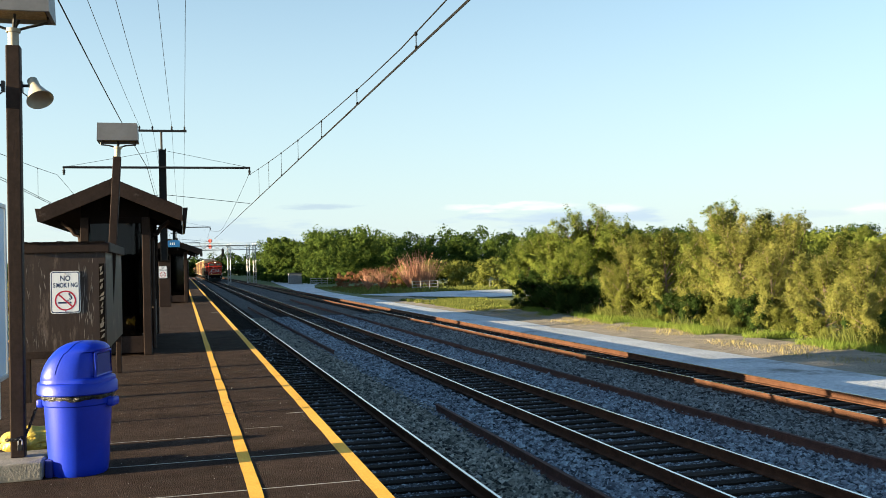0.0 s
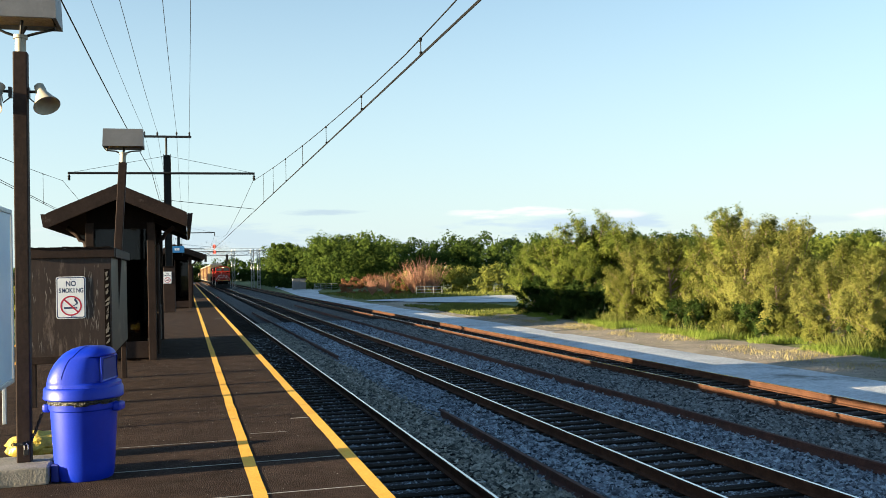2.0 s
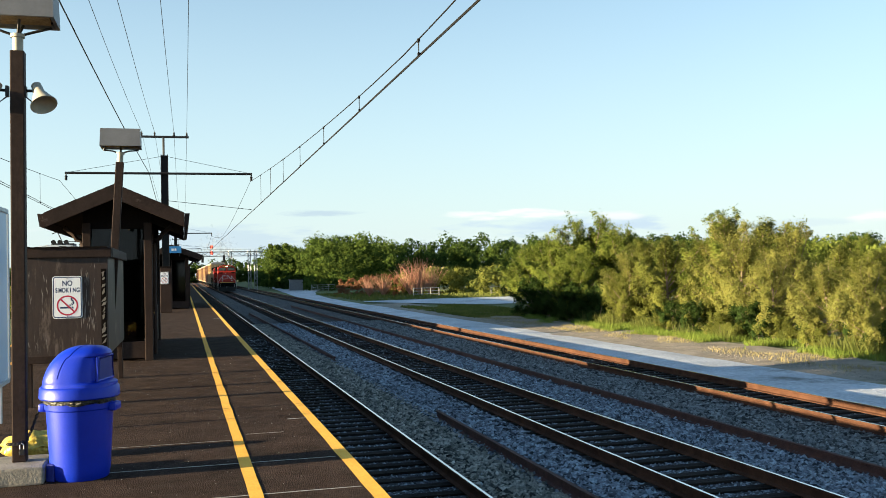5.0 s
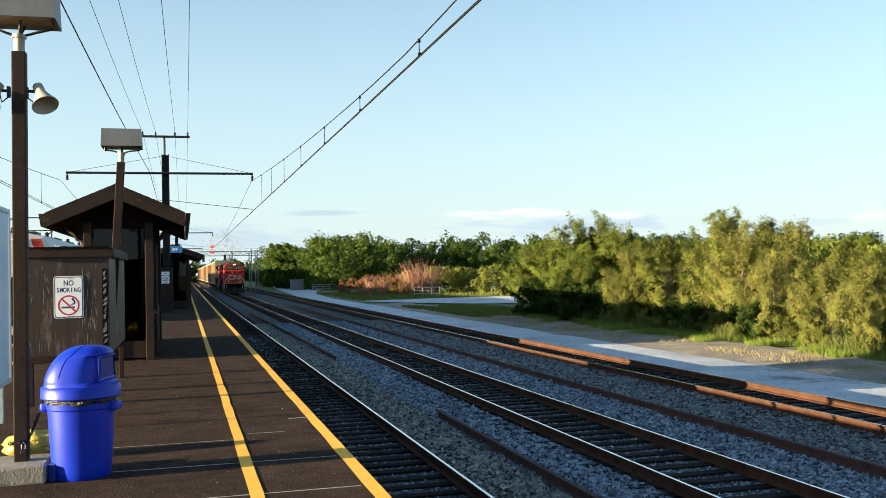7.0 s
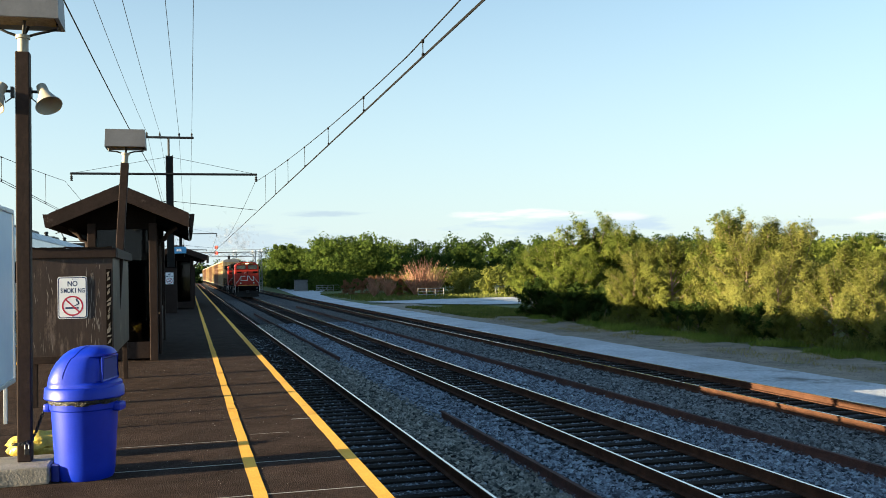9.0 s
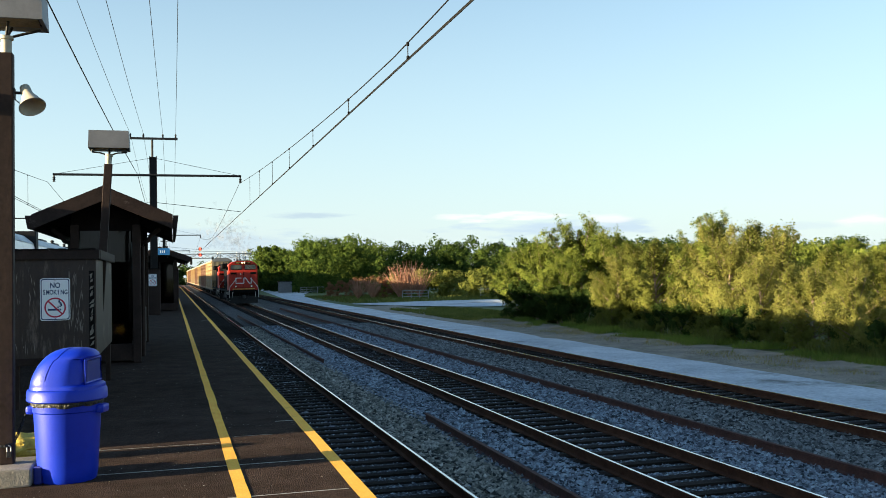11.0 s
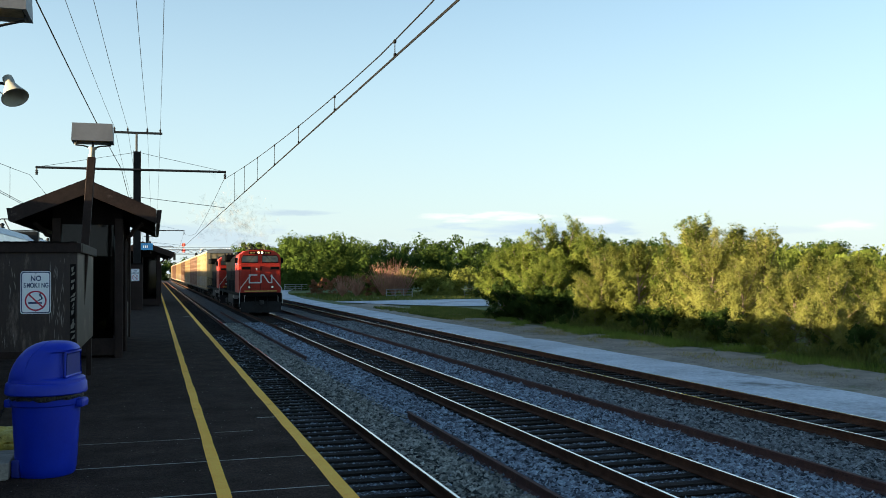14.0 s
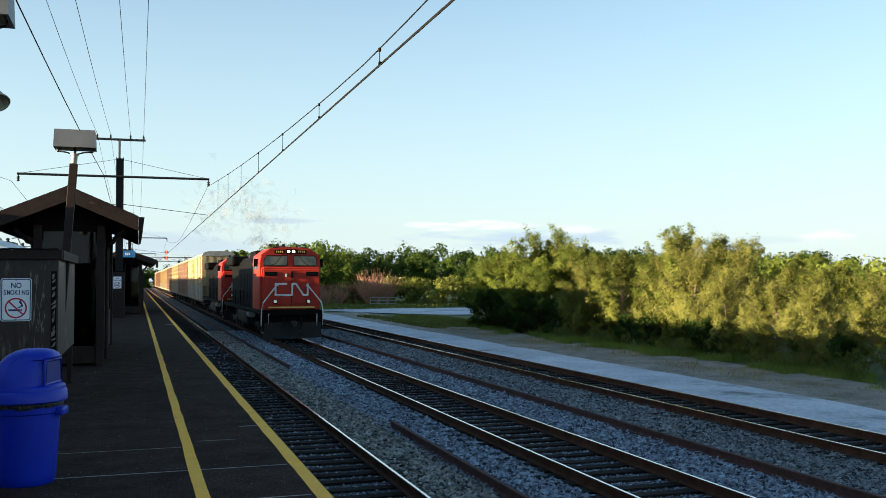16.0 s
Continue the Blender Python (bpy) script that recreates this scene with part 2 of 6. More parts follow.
M["streak"] = material("worn_streak", (0.13, 0.11, 0.098), (0.26, 0.225, 0.20), 14, 0.8, bump=0.2)
M["flake"] = material("bare_wood_patch", (0.14, 0.12, 0.10), (0.24, 0.21, 0.18), 12, 0.9, bump=0.3)
M["shingle"] = material("roof_shingle", (0.014, 0.0095, 0.008), (0.032, 0.022, 0.018), 3, 0.9, bump=0.7, fine=35, per_object=0.25, spec=0.15)
# Near-black puts under-roof shade into the colour; also used for dark edges and caps.
M["soffit"] = material("soffit_shade_and_cap_black", (0.007, 0.005, 0.0045), (0.013, 0.009, 0.008), 3, 0.9, bump=0.2, spec=0.08)
M["glass"] = glass_material("dark_glass")
# Mottled olive base colour paints in the trees and sky mirrored by the pane.
M["cab_glass"] = material("cab_windscreen", (0.035, 0.042, 0.036), (0.09, 0.10, 0.08), 1.3, 0.12, bump=0, spec=0.6)
M["blue_glass"] = glass_material("blue_cab_glass", (0.03, 0.06, 0.12))
M["bin"] = material("blue_plastic", (0.0012, 0.017, 0.34), (0.0022, 0.026, 0.44), 2, 0.42, spec=0.35, bump=0.08, fine=60, grain=0.1)
# Darker copy of the bin plastic; recess shade is put into its colour.
M["bin_dark"] = material("shaded_bin_blue", (0.004, 0.012, 0.16), (0.006, 0.016, 0.22), 2, 0.6, bump=0.05, grain=0.1)
M["liner"] = material("black_bag", (0.004, 0.004, 0.0035), (0.02, 0.018, 0.009), 22, 0.4, bump=0.9, fine=40, dist=0.03)
M["bag"] = material("yellow_bag", (0.32, 0.23, 0.03), (0.5, 0.4, 0.08), 12, 0.4, bump=0.6, fine=20, dist=0.03)
M["steel"] = material("dark_steel", (0.012, 0.012, 0.013), (0.03, 0.03, 0.031), 6, 0.5, 0.4, bump=0.2)
M["galv"] = material("galvanised_steel", (0.26, 0.26, 0.26), (0.4, 0.4, 0.39), 4, 0.5, 0.3, bump=0.15, grain=0.1)
M["lamp_grey"] = material("grey_lamp_housing", (0.13, 0.13, 0.14), (0.18, 0.18, 0.19), 3, 0.5, bump=0.1, grain=0.1)
M["lens"] = material("lamp_lens", (0.25, 0.18, 0.09), (0.4, 0.3, 0.16), 6, 0.25, bump=0.2)
M["horn"] = material("horn_plastic", (0.28, 0.26, 0.21), (0.40, 0.37, 0.30), 4, 0.55, bump=0.1, c3=(0.28, 0.25, 0.2), spots=0.2, grain=0.1)
M["black"] = material("black_paint", (0.006, 0.006, 0.0065), (0.015, 0.015, 0.0155), 3, 0.6, bump=0.15, c3=(0.025, 0.02, 0.016), spots=0.15, spec=0.25)
M["wire"] = material("dark_wire", (0.006, 0.006, 0.0065), (0.012, 0.012, 0.012), 6, 0.8, bump=0, spec=0.1)
M["white"] = material("white_sign", (0.82, 0.83, 0.86), (0.9, 0.91, 0.93), 2, 0.4, bump=0.03, grain=0.1)
M["sign_blue"] = material("navy_print", (0.012, 0.03, 0.10), (0.018, 0.04, 0.13), 4, 0.5, bump=0, grain=0.1)
M["sign_red"] = material("red_print", (0.42, 0.015, 0.05), (0.5, 0.02, 0.06), 4, 0.5, bump=0, grain=0.1)
# The blue stands in for sky reflected on the board's shaded face.
M["kiosk"] = material("sky_tinted_panel", (0.5, 0.63, 0.8), (0.58, 0.72, 0.86), 2, 0.4, bump=0.03, grain=0.1)
M["kiosk_frame"] = material("silver_frame", (0.5, 0.54, 0.58), (0.62, 0.66, 0.7), 4, 0.45, 0.4, bump=0.05, grain=0.1)
M["sign_azure"] = material("station_sign_blue", (0.02, 0.16, 0.42), (0.03, 0.2, 0.5), 3, 0.4, bump=0, grain=0.1)
M["loco_red"] = material("red_loco_paint", (0.27, 0.016, 0.008), (0.40, 0.028, 0.013), 1.5, 0.5, spec=0.25, bump=0.1, fine=20, c3=(0.3, 0.03, 0.02), spots=0.2, grain=0.1)
M["loco_black"] = material("black_loco_paint", (0.0022, 0.0022, 0.0024), (0.0042, 0.0042, 0.0043), 2, 0.7, bump=0.15, c3=(0.006, 0.0055, 0.005), spots=0.2, spec=0.06, grain=0.1)
M["loco_white"] = material("white_loco_paint", (0.5, 0.49, 0.46), (0.68, 0.67, 0.64), 3, 0.45, bump=0.05, grain=0.1)
M["gold"] = material("gold_stripe", (0.6, 0.36, 0.06), (0.7, 0.45, 0.1), 3, 0.4, bump=0)
M["headlight"] = material("lit_headlight", (0.9, 0.8, 0.6), (0.9, 0.8, 0.6), 3, 0.3, bump=0, emit=(1.0, 0.6, 0.26, 1.2))
M["train_light"] = material("lit_train_headlight", (0.9, 0.85, 0.7), (0.9, 0.85, 0.7), 3, 0.3, bump=0, emit=(1.0, 0.72, 0.42, 3.0))
M["ditch"] = material("ditch_light", (0.9, 0.85, 0.75), (0.9, 0.85, 0.75), 3, 0.2, bump=0, emit=(1.0, 0.9, 0.75, 0.03))
M["rack_yellow"] = material("yellow_autorack", (0.32, 0.225, 0.11), (0.43, 0.32, 0.18), 0.9, 0.65, bump=0.15, fine=20, c3=(0.33, 0.22, 0.11), spots=0.15, stretch=(1, 1, 0.4), grain=0.1)
M["rack_brown"] = material("brown_autorack", (0.17, 0.095, 0.06), (0.27, 0.16, 0.11), 0.9, 0.7, bump=0.15, fine=20, c3=(0.16, 0.07, 0.04), spots=0.15, stretch=(1, 1, 0.4), grain=0.1)
M["rack_grey"] = material("galvanised_rack_panel", (0.20, 0.20, 0.19), (0.31, 0.30, 0.285), 0.9, 0.55, 0.3, bump=0.15, fine=20, c3=(0.22, 0.2, 0.18), spots=0.15)
M["emu"] = material("stainless_car_body", (0.55, 0.55, 0.56), (0.72, 0.72, 0.72), 1.2, 0.35, 0.75, bump=0.08, fine=14, grain=0.1)
M["emu_roof"] = material("pale_car_roof", (0.5, 0.52, 0.54), (0.66, 0.68, 0.7), 1.2, 0.5, bump=0.1, c3=(0.35, 0.36, 0.37), spots=0.2, grain=0.1)
M["emu_orange"] = material("red_stripe", (0.42, 0.022, 0.014), (0.52, 0.03, 0.02), 2, 0.45, bump=0)
M["bark"] = material("bark", (0.12, 0.085, 0.062), (0.27, 0.20, 0.15), 5, 0.95, bump=0.9, fine=18, stretch=(1, 1, 0.25), dist=0.04)
M["twig"] = material("reddish_twig", (0.26, 0.125, 0.08), (0.42, 0.23, 0.15), 3, 0.9, bump=0.2)
M["leaf_a"] = leaf_material("leaves_olive", (0.1, 0.115, 0.024), (0.28, 0.29, 0.07))
M["leaf_b"] = leaf_material("leaves_green", (0.085, 0.12, 0.023), (0.255, 0.285, 0.058))
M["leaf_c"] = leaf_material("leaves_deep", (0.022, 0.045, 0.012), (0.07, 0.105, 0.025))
M["leaf_d"] = leaf_material("leaves_yellowish", (0.135, 0.145, 0.036), (0.345, 0.335, 0.092))
M["leaf_red"] = leaf_material("leaves_reddish", (0.15, 0.075, 0.04), (0.30, 0.155, 0.085))
M["leaf_e"] = leaf_material("leaves_distant", (0.030, 0.060, 0.014), (0.13, 0.17, 0.034))
M["grass"] = leaf_material("grass_blades", (0.10, 0.16, 0.028), (0.28, 0.33, 0.07), 0.4)
M["grass_olive"] = leaf_material("olive_grass_blades", (0.075, 0.10, 0.024), (0.22, 0.22, 0.065), 0.35)
M["grass_dry"] = leaf_material("dry_grass_blades", (0.24, 0.2, 0.08), (0.42, 0.36, 0.17), 0.35)
M["signal_red"] = material("lit_red_signal", (0.6, 0.02, 0.02), (0.6, 0.02, 0.02), 3, 0.3, bump=0, emit=(1.0, 0.08, 0.04, 1.6))
M["pink"] = material("signal_disc_pink", (0.5, 0.12, 0.09), (0.6, 0.16, 0.12), 3, 0.5, bump=0)


# ---------------------------------------------------------------- mesh helpers
def box(bm, c, s, rot=None, bevel=0.0):
    m = Matrix.Translation(c) @ (rot.to_4x4() if rot else Matrix.Identity(4)) @ Matrix.Diagonal((*s, 1))
    r = bmesh.ops.create_cube(bm, size=1.0, matrix=m)
    if bevel:
        edges = list({e for v in r["verts"] for e in v.link_edges})
        bmesh.ops.bevel(bm, geom=edges, offset=bevel, segments=2, affect="EDGES", profile=0.6)


def tube(bm, pts, r, seg=8, r2=None, cap=True):
    pts = [Vector(p) for p in pts]
    rings = []
    for i, p in enumerate(pts):
        d = (pts[min(i + 1, len(pts) - 1)] - pts[max(i - 1, 0)]).normalized()
        up = Vector((0, 0, 1)) if abs(d.z) < 0.95 else Vector((1, 0, 0))
        a = d.cross(up).normalized()
        b = d.cross(a).normalized()
        k = r + ((r2 if r2 is not None else r) - r) * i / max(1, len(pts) - 1)
        rings.append([bm.verts.new(p + a * k * math.cos(2 * math.pi * j / seg) + b * k * math.sin(2 * math.pi * j / seg)) for j in range(seg)])
    for q, w in zip(rings, rings[1:]):
        for j in range(seg):
            bm.faces.new((q[j], q[(j + 1) % seg], w[(j + 1) % seg], w[j]))
    if cap:
        bm.faces.new(rings[0][::-1])
        bm.faces.new(rings[-1])


def lathe(bm, profile, seg=32, c=(0, 0, 0), squash=(1, 1)):
    rings = [[bm.verts.new((c[0] + r * squash[0] * math.cos(2 * math.pi * j / seg), c[1] + r * squash[1] * math.sin(2 * math.pi * j / seg), c[2] + z)) for j in range(seg)] for r, z in profile]
    for q, w in zip(rings, rings[1:]):
        for j in range(seg):
            bm.faces.new((q[j], q[(j + 1) % seg], w[(j + 1) % seg], w[j]))
    bm.faces.new(rings[0][::-1])
    bm.faces.new(rings[-1])


def prism(bm, outline, axis, a, b):
    """An outline of (u, v) pairs pushed along axis from a to b; u, v are the other two axes in order."""
    def at(u, v, w):
        return {"x": (w, u, v), "y": (u, w, v), "z": (u, v, w)}[axis]
    lo = [bm.verts.new(at(u, v, a)) for u, v in outline]
    hi = [bm.verts.new(at(u, v, b)) for u, v in outline]
    k = len(outline)
    bm.faces.new(lo[::-1])
    bm.faces.new(hi)
    for i in range(k):
        bm.faces.new((lo[i], lo[(i + 1) % k], hi[(i + 1) % k], hi[i]))


def done(bm, name, mat, smooth=False):
    bmesh.ops.recalc_face_normals(bm, faces=bm.faces)
    me = bpy.data.meshes.new(name)
    bm.to_mesh(me)
    bm.free()
    me.materials.append(mat)
    if smooth:
        for p in me.polygons:
            p.use_smooth = True
        me.set_sharp_from_angle(angle=radians(40))
    return me


def part(name, bm, mat, parent, label="", smooth=False):
    ob = new(name, done(bm, name, mat, smooth))
    ob.parent = parent
    if label:
        ob["label"] = label
    return ob


def thing(name, label, category, m=None, group="", kind=""):
    ob = new(name)
    ob.empty_display_size = 0.2
    if m is not None:
        ob.matrix_world = m
    return tagged(ob, label, category, group, kind)


def boxes(name, items, mat, parent, label="", bevel=0.0):
    bm = bmesh.new()
    for c, s in items:
        box(bm, c, s, None, bevel)
    return part(name, bm, mat, parent, label)


def raw(name, verts, faces, mat, smooth=False):
    me = bpy.data.meshes.new(name)
    me.from_pydata(verts, [], faces)
    me.update()
    me.materials.append(mat)
    return me


def quads_mesh(name, v, mat):
    """Many loose quads: v is an array (n, 4, 3)."""
    k = len(v)
    me = bpy.data.meshes.new(name)
    me.vertices.add(k * 4)
    me.vertices.foreach_set("co", np.asarray(v, dtype=np.float32).ravel())
    me.loops.add(k * 4)
    me.loops.foreach_set("vertex_index", np.arange(k * 4, dtype=np.int32))
    me.polygons.add(k)
    me.polygons.foreach_set("loop_start", np.arange(0, k * 4, 4, dtype=np.int32))
    me.update(calc_edges=True)
    me.validate()
    me.materials.append(mat)
    return me


def tris_mesh(name, verts, tris, mat):
    me = bpy.data.meshes.new(name)
    me.vertices.add(len(verts))
    me.vertices.foreach_set("co", np.asarray(verts, dtype=np.float32).ravel())
    me.loops.add(len(tris) * 3)
    me.loops.foreach_set("vertex_index", np.asarray(tris, dtype=np.int32).ravel())
    me.polygons.add(len(tris))
    me.polygons.foreach_set("loop_start", np.arange(0, len(tris) * 3, 3, dtype=np.int32))
    me.update(calc_edges=True)
    me.materials.append(mat)
    return me


def text_mesh(body, size, mat, name="lettering"):
    cu = bpy.data.curves.new(name, "FONT")
    cu.body, cu.size, cu.align_x, cu.align_y, cu.extrude, cu.offset = body, size, "CENTER", "CENTER", 0.0001, 0.0022
    tmp = new("lettering_source", cu)
    me = bpy.data.meshes.new_from_object(tmp.evaluated_get(bpy.context.evaluated_depsgraph_get()))
    bpy.data.objects.remove(tmp)
    me.materials.clear()
    me.materials.append(mat)
    return me


# ---------------------------------------------------------------- plan
PZ = 1.30                         # platform top over rail top
PX0, PX1 = -11.75, -5.88          # platform edges
PY0, PY1 = -14.0, 170.0
TRACKS = {"track_left": -13.4, "track_near": -4.25, "track_middle": 0.0, "track_far": 5.68}
BED = -0.21                       # top of the ballast
LOW = -0.50                       # open ground


def fbm(x, y, s):
    return noise.fractal(Vector((x * s, y * s, 3.7)), 1.0, 2.0, 4)


def ground_height(x, y):
    z = LOW
    if x > 12.8:
        z += min(1.0, (x - 12.8) / 3.0) * 0.10 * fbm(x, y, 0.35)
    return z


def build_ground():
    xs = [-3000, -900, -300, -120, -60, -30, -16.5] + [-10, 0, 7.2] + [8 + i * 1.0 for i in range(60)] + [70, 80, 95, 120, 160, 220, 320, 500, 900, 3000]
    ys = [-3000, -900, -300, -100, -40, -10] + [i * 1.5 for i in range(100)] + [155, 165, 180, 200, 230, 270, 330, 420, 600, 1000, 2000, 4500]
    v = [(x, y, ground_height(x, y)) for x in xs for y in ys]
    k = len(ys)
    f = [(i * k + j, (i + 1) * k + j, (i + 1) * k + j + 1, i * k + j + 1) for i in range(len(xs) - 1) for j in range(k - 1)]
    tagged(new("ground", raw("ground", v, f, M["field"])), "flat grassy ground beside the railway", "ground", kind="structure")


def build_ballast():
    ob = thing("ballast", "grey crushed-stone ballast under the tracks", "ballast", kind="structure")
    bm = bmesh.new()
    prism(bm, [(-16.6, LOW - 0.1), (-15.4, BED), (7.0, BED), (7.75, LOW + 0.02), (7.75, LOW - 0.1)], "y", -40, 620)
    part("ballast_bed", bm, M["ballast"], ob)


def scatter_stones(name, count, x0, x1, y0, y1, size, mat, parent, zfun, seed):
    rng = np.random.default_rng(seed)
    u = rng.random(count) ** 1.7
    y = y0 + (y1 - y0) * u
    x = x0 + (x1 - x0) * rng.random(count)
    base = np.array([(1, 0, 0), (-1, 0, 0), (0, 1, 0), (0, -1, 0), (0, 0, 1), (0, 0, -1)], float)
    tri = np.array([(0, 2, 4), (2, 1, 4), (1, 3, 4), (3, 0, 4)])
    s = size * (0.6 + 0.9 * rng.random(count)) * (1 + 0.8 * u)
    jit = base[None] * (0.7 + 0.6 * rng.random((count, 6, 1))) + 0.28 * rng.normal(size=(count, 6, 3))
    a = rng.random((count, 3)) * 6.28
    ca, sa = np.cos(a), np.sin(a)
    rz = np.zeros((count, 3, 3))
    rz[:, 0, 0], rz[:, 0, 1], rz[:, 1, 0], rz[:, 1, 1], rz[:, 2, 2] = ca[:, 0], -sa[:, 0], sa[:, 0], ca[:, 0], 1
    a[:, 1] = rng.normal(size=count) * 0.5
    ca, sa = np.cos(a), np.sin(a)
    rx = np.zeros((count, 3, 3))
    rx[:, 1, 1], rx[:, 1, 2], rx[:, 2, 1], rx[:, 2, 2], rx[:, 0, 0] = ca[:, 1], -sa[:, 1], sa[:, 1], ca[:, 1], 1
    pts = np.einsum("nij,nkj->nki", rz @ rx, jit) * s[:, None, None] * np.array([1, 1, 0.75])
    z = zfun(x, y) + s * 0.12
    pts += np.stack([x, y, z], 1)[:, None, :]
    tris = (tri[None] + 6 * np.arange(count)[:, None, None]).reshape(-1, 3)
    ob = new(name, tris_mesh(name, pts.reshape(-1, 3), tris, mat))
    ob.parent = parent
    tagged(ob, "", "", "", "stuff")
    return ob


RAIL = [(-0.07, -0.17), (0.07, -0.17), (0.07, -0.155), (0.012, -0.135), (0.01, -0.045), (0.036, -0.035), (0.036, -0.006), (0.03, -0.002), (-0.03, -0.002), (-0.036, -0.006), (-0.036, -0.035), (-0.01, -0.045), (-0.012, -0.135), (-0.07, -0.155)]


def build_track(name, cx, near, y0=-30, y1=620):
    labels = {"track_left": "railway track beyond the island platform on timber sleepers",
              "track_near": "railway track beside the platform edge with dark timber sleepers",
              "track_middle": "railway track with two polished rails on weathered sleepers",
              "track_far": "railway track with rust-brown rail sides beside the gravel road"}
    ob = thing(name, labels[name], "railway track", Matrix.Translation((cx, 0, 0)), "railway tracks", "structure")
    for side in (-0.755, 0.755):
        bm = bmesh.new()
        prism(bm, [(u + side, v) for u, v in RAIL], "y", y0, y1)
        rail = part("rail", bm, M["rail_side"], ob, "rail with rusty sides")
        bm = bmesh.new()
        prism(bm, [(side - 0.022, -0.004), (side + 0.022, -0.004), (side + 0.022, 0.0), (side - 0.022, 0.0)], "y", y0, y1)
        part("rail_head", bm, M["rail_head"], rail, "bright worn running surface")
    return ob


def tie_mesh():
    bm = bmesh.new()
    box(bm, (0, 0, -0.26), (2.6, 0.225, 0.18), None, 0.012)
    return done(bm, "sleeper", M["tie"])


def lay_ties(track, cx, me, y0, count):
    rng = random.Random(cx)
    for i in range(count):
        ob = new("sleeper", me)
        ob.parent = track
        ob.location = (rng.uniform(-0.05, 0.05), y0 + i * 0.54 + rng.uniform(-0.03, 0.03), rng.uniform(-0.012, 0.006))
        ob.rotation_euler = (0, 0, rng.uniform(-0.02, 0.02))
    bm = bmesh.new()
    y = y0 + count * 0.54
    while y < 330:
        box(bm, (0, y, -0.26), (2.6, 0.225, 0.18))
        y += 0.54
    tagged(part("far_sleepers", bm, M["tie"], track), "", "", "", "stuff")


def build_platform():
    ob = thing("platform", "long island platform with dark brown asphalt surface", "platform", kind="structure")
    bm = bmesh.new()
    box(bm, ((PX0 + PX1) / 2, (PY0 + PY1) / 2, PZ - 0.15), (PX1 - PX0, PY1 - PY0, 0.30), None, 0.015)
    part("deck", bm, M["asphalt"], ob, "dark brown asphalt deck")
    bm = bmesh.new()
    box(bm, ((PX0 + PX1) / 2, (PY0 + PY1) / 2, 0.35), (PX1 - PX0 - 0.7, PY1 - PY0 - 0.4, 1.28))
    part("supporting_wall", bm, M["concrete"], ob, "grey concrete supporting wall")
    for x0, x1, lab in ((-6.005, -5.885, "yellow line painted along the platform edge"), (-6.91, -6.805, "yellow safety line"), (-10.82, -10.71, "yellow safety line"), (-11.745, -11.6, "yellow line painted along the platform edge")):
        bm = bmesh.new()
        rng = random.Random(x0)
        n = 260
        lo, hi = [], []
        for i in range(n + 1):
            y = PY0 + 0.1 + (PY1 - PY0 - 0.2) * (i / n) ** 1.6
            lo.append(bm.verts.new((x0 + rng.uniform(-0.006, 0.006), y, PZ + 0.004)))
            hi.append(bm.verts.new((x1 + (rng.uniform(-0.006, 0.006) if x1 != -5.885 else 0), y, PZ + 0.004)))
        for i in range(n):
            bm.faces.new((lo[i], hi[i], hi[i + 1], lo[i + 1]))
        part("painted_line", bm, M["yellow"], ob, lab)
    for y, x0, x1, w in ((1.2, PX0 + 0.2, PX1 - 0.15, 0.010), (4.97, PX0 + 0.2, PX1 - 0.15, 0.010), (7.55, PX0 + 0.2, PX1 - 0.15, 0.012), (8.84, PX0 + 0.2, PX1 - 0.15, 0.011), (10.08, -8.1, -6.92, 0.003), (10.4, -6.75, -6.35, 0.002),
                         (11.29, -6.22, -5.95, 0.014), (38.0, -6.3, -5.95, 0.12)):
        bm = bmesh.new()
        box(bm, ((x0 + x1) / 2, y, PZ + 0.0005), (x1 - x0, w, 0.005))
        part("joint", bm, M["white_line"], ob, "pale joint across the deck")
    return ob


